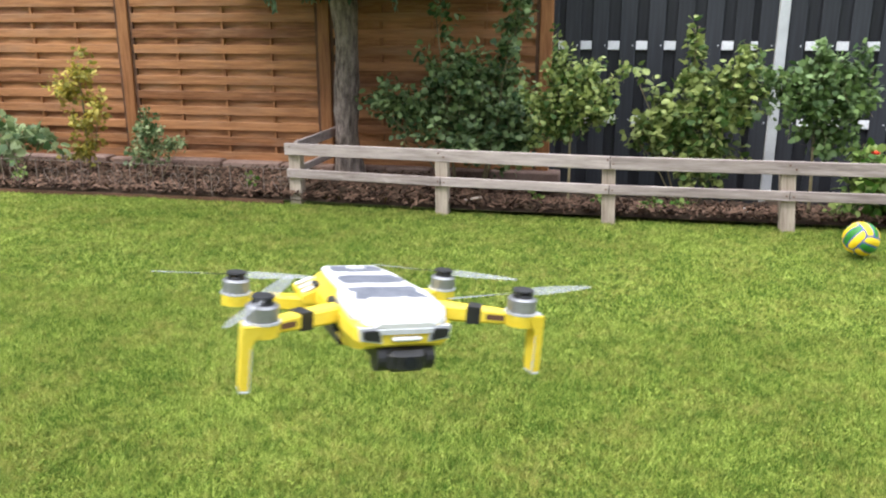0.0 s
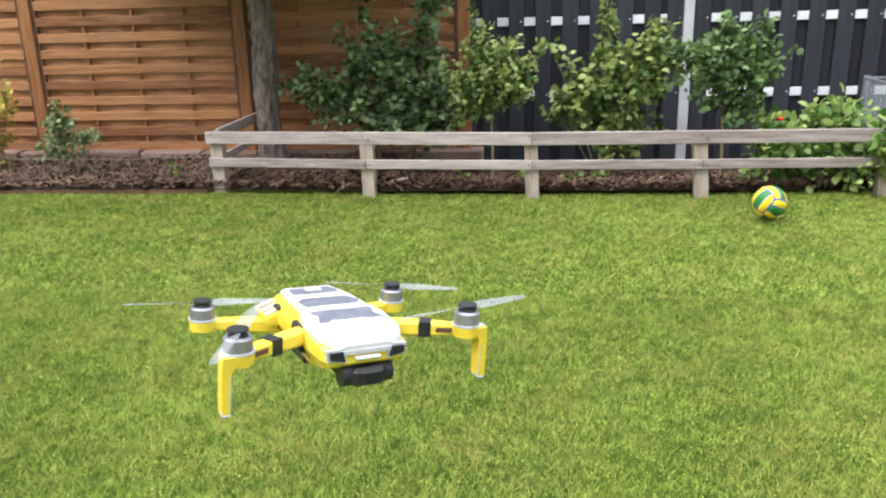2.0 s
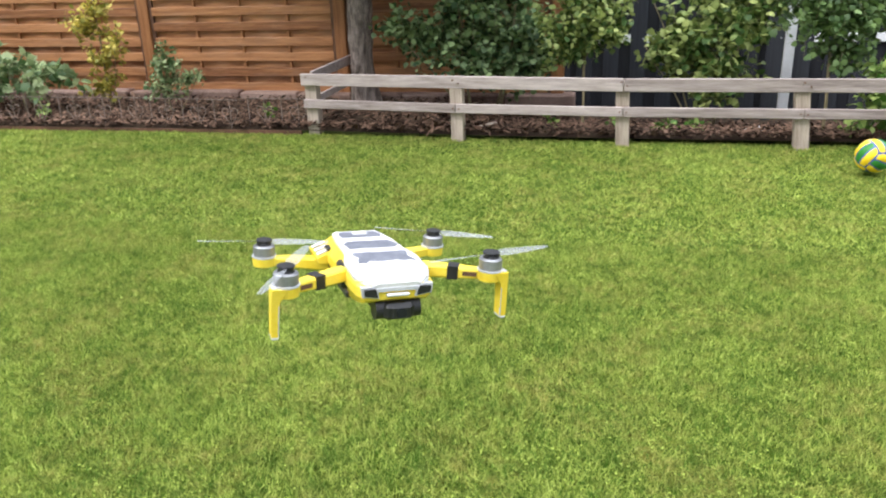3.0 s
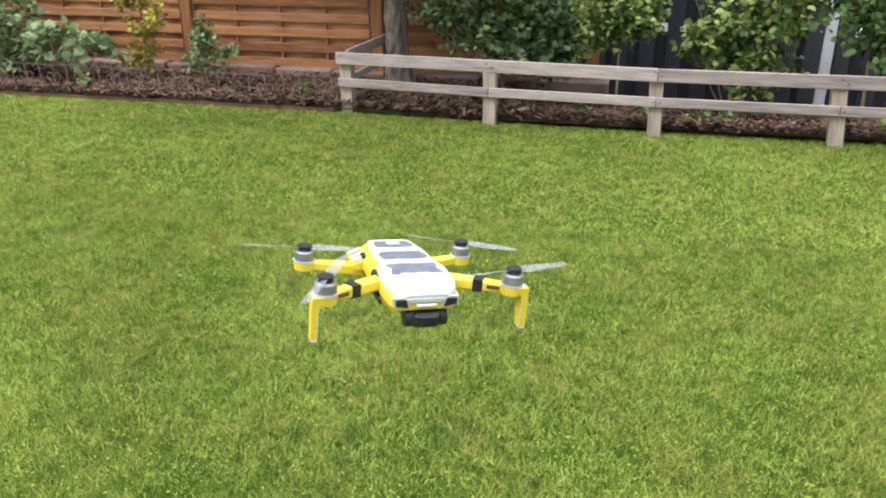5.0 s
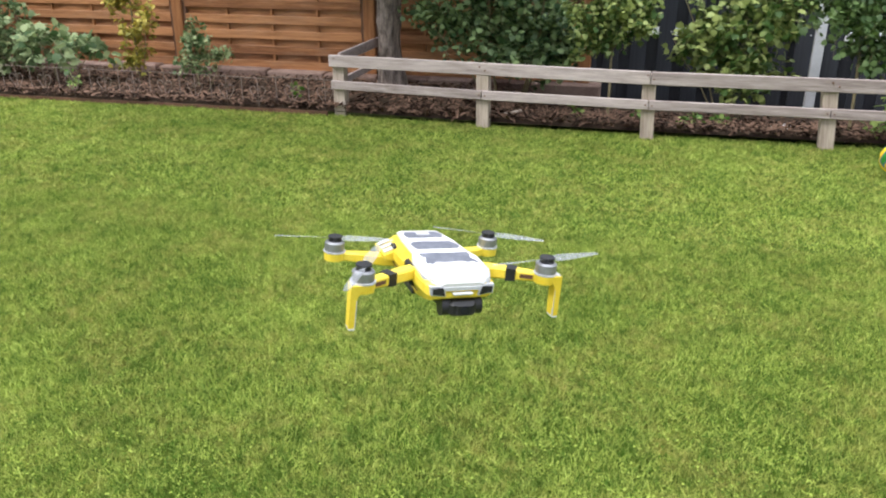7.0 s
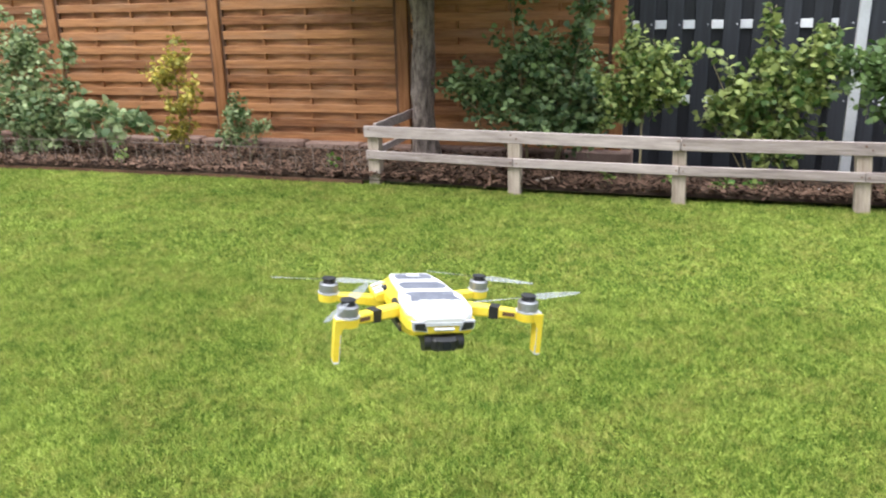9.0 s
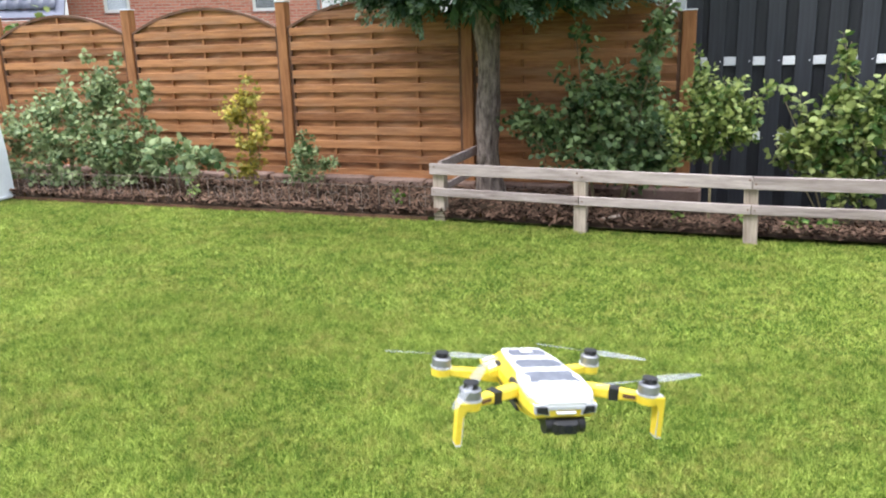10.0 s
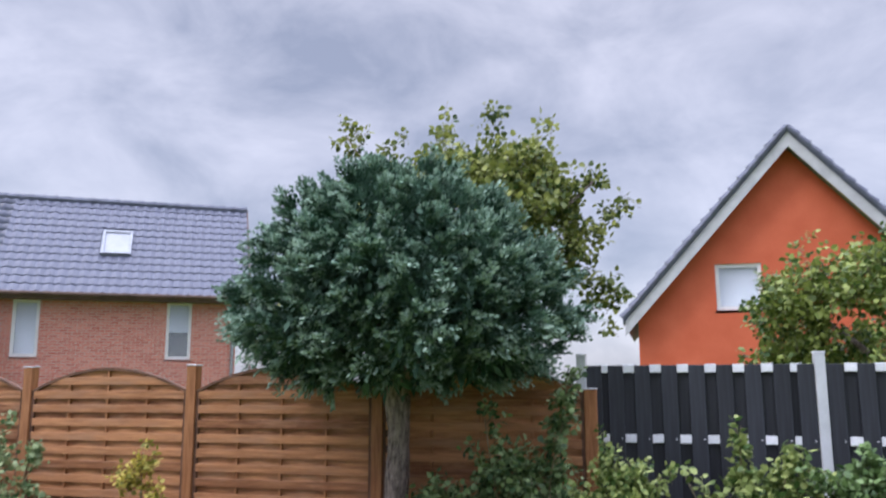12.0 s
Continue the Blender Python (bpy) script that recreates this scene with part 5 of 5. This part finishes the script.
LID = ((-0.0135, 0.019, -0.0085), (-0.008, 0.027, -0.0045), (0.004, 0.0315, -0.0022), (0.034, 0.0315, -0.0003), (0.050, 0.0275, -0.0003), (0.085, 0.0260, -0.0012), (0.118, 0.0220, -0.0035), (0.131, 0.0185, -0.0075))
loft(bm, [lid_ring(*q) for q in LID])
lid = part("lid", bm, M_DWHITE, body, "white top shell")
bm = bmesh.new()
loft(bm, [[(-w - 0.0007, y - 0.0006, z - 0.0052), (-w - 0.0007, y - 0.0006, z - 0.0022), (w + 0.0007, y - 0.0006, z - 0.0022), (w + 0.0007, y - 0.0006, z - 0.0052)] for y, w, z in LID[:5]])
part("lid_rim", bm, M_LGREY, body, "grey seam round the nose")


def lid_z(y):
    return float(np.interp(y, [q[0] for q in LID], [q[2] for q in LID])) + 0.0016


def decal(outline):
    """A thin film patch on the lid: outline of (x, y)."""
    bm = bmesh.new()
    lo = [bm.verts.new((x, y, lid_z(y) - 0.0006)) for x, y in outline]
    hi = [bm.verts.new((x, y, lid_z(y) + 0.0004)) for x, y in outline]
    bm.faces.new(hi)
    bm.faces.new(lo[::-1])
    for i in range(len(lo)):
        j = (i + 1) % len(lo)
        bm.faces.new((lo[i], lo[j], hi[j], hi[i]))
    part("decal", bm, M_DGREY, body, "grey film patch")


decal([(-0.024, 0.0175), (-0.0205, 0.0185), (-0.018, 0.0165), (-0.0135, 0.0215), (-0.004, 0.0200), (0.010, 0.0212), (0.0165, 0.0185), (0.021, 0.0200), (0.0265, 0.0165), (0.0245, 0.023), (0.0215, 0.029), (0.0240, 0.036), (0.0235, 0.0425), (0.009, 0.0415), (-0.010, 0.0430), (-0.0235, 0.0415), (-0.0240, 0.036), (-0.0205, 0.031), (-0.0225, 0.025)])
decal([(-0.0215, 0.054), (-0.006, 0.0555), (0.004, 0.0540), (0.0195, 0.0550), (0.0235, 0.061), (0.0225, 0.0675), (0.0185, 0.0770), (0.005, 0.0765), (-0.006, 0.0780), (-0.0190, 0.0765), (-0.0235, 0.069), (-0.0225, 0.061)])
decal([(-0.019, 0.092), (0.017, 0.091), (0.0195, 0.101), (0.016, 0.113), (-0.016, 0.114), (-0.0195, 0.104)])
bm = bmesh.new()
prism(bm, [(-0.006, 0.0), (0.007, 0.0), (0.006, 0.002), (-0.007, 0.002)], 0.099, 0.106)
bmesh.ops.translate(bm, verts=bm.verts, vec=(0, 0, -0.0012))
part("label", bm, M_DWHITE, body, "small white label")
for sx in (-1, 1):
    bm = bmesh.new()
    prism(bm, [(sx * 0.0165, -0.0180), (sx * 0.0275, -0.0160), (sx * 0.0280, -0.0110), (sx * 0.0185, -0.0105)], -0.0155, -0.008)
    part("sensor_window", bm, M_BLACK, body, "black vision sensor window")
    bm = bmesh.new()
    prism(bm, [(sx * 0.0150, -0.0195), (sx * 0.0290, -0.0175), (sx * 0.0300, -0.0095), (sx * 0.0170, -0.0090)], -0.0135, -0.007)
    part("sensor_rim", bm, M_LGREY, body)
    part("side_recess", boxed((min(sx * 0.022, sx * 0.0345), 0.030, -0.026), (max(sx * 0.022, sx * 0.0345), 0.052, -0.006), 0.002), M_BLACK, body, "black arm recess")
    part("side_slot", boxed((min(sx * 0.024, sx * 0.0315), 0.096, -0.013), (max(sx * 0.024, sx * 0.0305), 0.108, -0.0105), 0.0005), M_BLACK, body)
    part("belly_vent", boxed((min(sx * 0.016, sx * 0.0265), 0.045, -0.040), (max(sx * 0.016, sx * 0.0265), 0.100, -0.034), 0.001), M_BLACK, body)
    bm = bmesh.new()
    prism(bm, [(sx * 0.025, -0.014), (sx * 0.040, -0.020), (sx * 0.039, -0.025), (sx * 0.025, -0.026)], 0.098, 0.134)
    cowl = part("rear_cowl", bm, M_YELLOW, body)
    for k in range(3):
        y = 0.102 + 0.011 * k
        bm = bmesh.new()
        prism(bm, [(sx * 0.027, -0.0142), (sx * 0.0385, -0.0188), (sx * 0.0392, -0.0178), (sx * 0.0275, -0.0130)], y, y + 0.006)
        part("vent_stripe", bm, M_DWHITE, cowl, "white vent stripe")
part("lamp", boxed((-0.009, -0.0160, -0.0180), (0.010, -0.011, -0.0155), 0.0008), M_DWHITE, body, "white front light bar")
for sx in (-1, 1):
    bm = bmesh.new()
    loft(bm, [[(sx * (w + 0.0006), y, z - 0.0002), (sx * (w + 0.0012), y, z - 0.0002), (sx * (w + 0.0012), y, z + 0.0006), (sx * (w + 0.0006), y, z + 0.0006)] for y, w, z in ((0.012, 0.0322, -0.0225), (0.04, 0.0300, -0.026), (0.08, 0.0290, -0.0285), (0.118, 0.0265, -0.030))])
    part("hull_seam", bm, M_TRIM, body)
part("battery_hatch", boxed((-0.015, 0.136, -0.028), (0.015, 0.1415, -0.022), 0.001), M_BLACK, body, "dark rear port")
# gimbal camera under the nose
bm = bmesh.new()
box(bm, (-0.016, -0.001, -0.038), (0.017, 0.030, -0.022), 0.004)
gimbal = part("gimbal", bm, M_BLACK, drone, "black gimbal housing")
bm = bmesh.new()
cyl(bm, (-0.017, -0.005, -0.0315), (0.021, -0.005, -0.0315), 0.0082, sides=20)
box(bm, (-0.011, -0.016, -0.0385), (0.015, -0.004, -0.0245), 0.003)
part("camera_head", bm, M_BLACK, gimbal, "black camera head")
bm = bmesh.new()
cyl(bm, (0.003, -0.0180, -0.0318), (0.003, -0.015, -0.0318), 0.0042, sides=20)
part("lens", bm, M_LENS, gimbal, "glossy camera lens")
bm = bmesh.new()
box(bm, (-0.005, -0.0172, -0.0368), (0.011, -0.0155, -0.0268), 0.0008)
part("lens_frame", bm, M_BLACK, gimbal)


def arm(sx, front):
    mx, my, mz = (0.0865, 0.0, 0.0) if front else (0.083, 0.129, -0.018)
    rx, ry, rz = (0.029, 0.034, -0.012) if front else (0.024, 0.112, -0.030)
    az = mz - 0.0105
    bm = bmesh.new()
    d = Vector((mx - rx, my - ry, 0)).normalized()
    nrm = Vector((-d.y, d.x, 0))
    secs = []
    for t, hw, up, dn in ((0.0, 0.0060, 0.0052, 0.0056), (0.2, 0.0062, 0.0056, 0.0058), (0.62, 0.0054, 0.0050, 0.0050), (0.86, 0.0048, 0.0042, 0.0042), (0.93, 0.0065, 0.0040, 0.0045)):
        c = Vector((rx + (mx - rx) * t, ry + (my - ry) * t, rz + (az - rz) * t))
        q = [c + nrm * hw * a + Vector((0, 0, up * b if b > 0 else dn * b)) for a, b in ((-1, -0.7), (-0.75, -1), (0.75, -1), (1, -0.7), (1, 0.7), (0.75, 1), (-0.75, 1), (-1, 0.7))]
        secs.append([(sx * p.x, p.y, p.z) for p in q])
    loft(bm, secs)
    cyl(bm, (sx * mx, my, mz - 0.0150), (sx * mx, my, mz - 0.0068), 0.0102, 0.0108, 24)
    a = part("front_arm" if front else "rear_arm", bm, M_YELLOW, drone, "yellow folding arm")
    bm = bmesh.new()
    cyl(bm, (sx * mx, my, mz - 0.0068), (sx * mx, my, mz - 0.0054), 0.0111, sides=24)
    part("motor_ring", bm, M_LGREY, a)
    bm = bmesh.new()
    cyl(bm, (sx * mx, my, mz - 0.0054), (sx * mx, my, mz + 0.0030), 0.0099, sides=24)
    cyl(bm, (sx * mx, my, mz + 0.0030), (sx * mx, my, mz + 0.0044), 0.0099, 0.0085, 24)
    part("motor", bm, M_MOTOR, a, "grey brushless motor", False)
    bm = bmesh.new()
    cyl(bm, (sx * mx, my, mz + 0.0043), (sx * mx, my, mz + 0.0066), 0.0070, 0.006, 16)
    for k in range(4):
        t = k * math.pi / 2 + 0.6
        cyl(bm, (sx * mx + 0.0052 * math.cos(t), my + 0.0052 * math.sin(t), mz + 0.006), (sx * mx + 0.0052 * math.cos(t), my + 0.0052 * math.sin(t), mz + 0.0090), 0.0023, sides=8)
    cyl(bm, (sx * mx, my, mz + 0.0086), (sx * mx, my, mz + 0.0096), 0.0074, 0.0070, 16)
    part("propeller_hub", bm, M_BLACK, a, "black propeller hub")
    turn = {(1, True): 10, (-1, True): 62, (1, False): -28, (-1, False): 168}[(sx, front)]
    for k in (0, 1):
        bm = bmesh.new()
        secs = []
        for r, c, tw in ((0.004, 0.0030, 25), (0.015, 0.0048, 20), (0.030, 0.0046, 14), (0.048, 0.0038, 9), (0.0595, 0.0022, 6)):
            ct, st = math.cos(radians(tw)), math.sin(radians(tw))
            secs.append([(r, -c * ct, -c * st), (r, 0, 0.0006), (r, c * ct, c * st), (r, 0, -0.0006)])
        loft(bm, secs)
        bmesh.ops.transform(bm, matrix=pose(sx * mx, my, mz + 0.0074, 0, 0, turn + 180 * k), verts=bm.verts)
        part("propeller_blade", bm, M_PROP, a, "thin grey propeller blade")
    if front:
        bm = bmesh.new()
        secs = []
        for t, hw, up, dn in ((0.46, 0.0062, 0.0060, 0.0060), (0.60, 0.0060, 0.0057, 0.0057)):
            c = Vector((rx + (mx - rx) * t, ry + (my - ry) * t, rz + (az - rz) * t))
            q = [c + nrm * hw * u + Vector((0, 0, up * v if v > 0 else dn * v)) for u, v in ((-1, -1), (1, -1), (1, 1), (-1, 1))]
            secs.append([(sx * p.x, p.y, p.z) for p in q])
        loft(bm, secs)
        part("band", bm, M_BLACK, a, "black film band")
        bm = bmesh.new()
        secs = []
        for z, w, dpt, xo in ((-0.0068, 0.0058, 0.0070, 0.0930), (-0.0125, 0.0046, 0.0066, 0.0945), (-0.018, 0.0031, 0.0062, 0.0962), (-0.0460, 0.0028, 0.0055, 0.0968)):
            xo = sx * xo
            secs.append([(xo - w, -0.004 - dpt, z), (xo + w, -0.004 - dpt, z), (xo + w, -0.004 + dpt, z), (xo - w, -0.004 + dpt, z)])
        loft(bm, secs)
        leg = part("leg", bm, M_YELLOW, a, "yellow landing leg")
        part("status_light", boxed((sx * 0.0955 - 0.0032, -0.0085, -0.0070), (sx * 0.0955 + 0.0032, -0.0020, -0.0058), 0.0004), M_LGREY, a, "grey status light cover")
        t0, t1 = 0.66, 0.84
        q0, q1 = [Vector((rx + (mx - rx) * t, ry + (my - ry) * t, rz + (az - rz) * t)) for t in (t0, t1)]
        bm = bmesh.new()
        loft(bm, [[(sx * (q.x - nrm.x * k), q.y - nrm.y * k, q.z + dz) for k, dz in ((0.0050, -0.0018), (0.0056, -0.0018), (0.0056, 0.0018), (0.0050, 0.0018))] for q in (q0, q1)])
        part("arm_slot", bm, M_TRIM, a, "dark outlined slot")
        bm = bmesh.new()
        loft(bm, [[(sx * xo - sx * 0.0029, -0.004 - d - 0.0003, z), (sx * xo - sx * 0.0022, -0.004 - d - 0.0003, z), (sx * xo - sx * 0.0022, -0.004 - d + 0.0012, z), (sx * xo - sx * 0.0029, -0.004 - d + 0.0012, z)] for z, d, xo in ((-0.020, 0.0060, 0.0963), (-0.0458, 0.0055, 0.0968))])
        part("edge_strip", bm, M_LGREY, a, "pale edge where the film ends")
        bm = bmesh.new()
        box(bm, (sx * 0.0968 - 0.0028, -0.0100, -0.0480), (sx * 0.0968 + 0.0028, 0.0020, -0.0461), 0.0008)
        part("foot", bm, M_LGREY, a)


for sx in (-1, 1):
    for front in (True, False):
        arm(sx, front)

# ---- roof tiles of the brick house: those in view singly, the rest joined ----
TW, TH = 0.30, 0.335
tile = roof_tile_mesh(TW, TH)
rows, cols = int(LEN / TH), 24
single, rest_v, rest_f = 0, [], []
tv = np.array([v.co for v in tile.vertices])
for r in range(rows):
    for c in range(50):
        x, y = -TW * (c + 1), TH * r
        if any(sx - 0.15 < x + TW / 2 < sx + 0.93 and sy - 0.15 < y + TH / 2 < sy + 1.1 for sx, sy in ((-4.41, 1.75), (-8.75, 2.3))):
            continue
        m = ROOF @ Matrix.Translation((x, y, 0.0))
        if c < cols and single < 300:
            o = part("tile", tile, M_TILE, roof)
            o.matrix_basis = m
            single += 1
        else:
            base = len(rest_v) * len(tv)
            mm = np.array(m)
            rest_v.append(tv @ mm[:3, :3].T + mm[:3, 3])
            rest_f += [[base + i for i in p.vertices] for p in tile.polygons]
for r in range(1, 8):
    for c in range(25, 50):
        m = ROOF @ Matrix.Translation((-TW * (c + 1), -TH * r, 0.0))
        base = len(rest_v) * len(tv)
        mm = np.array(m)
        rest_v.append(tv @ mm[:3, :3].T + mm[:3, 3])
        rest_f += [[base + i for i in p.vertices] for p in tile.polygons]
tagged(part("more_tiles", mesh_np("more_tiles", np.concatenate(rest_v), rest_f, M_TILE), M_TILE, roof), kind="stuff")
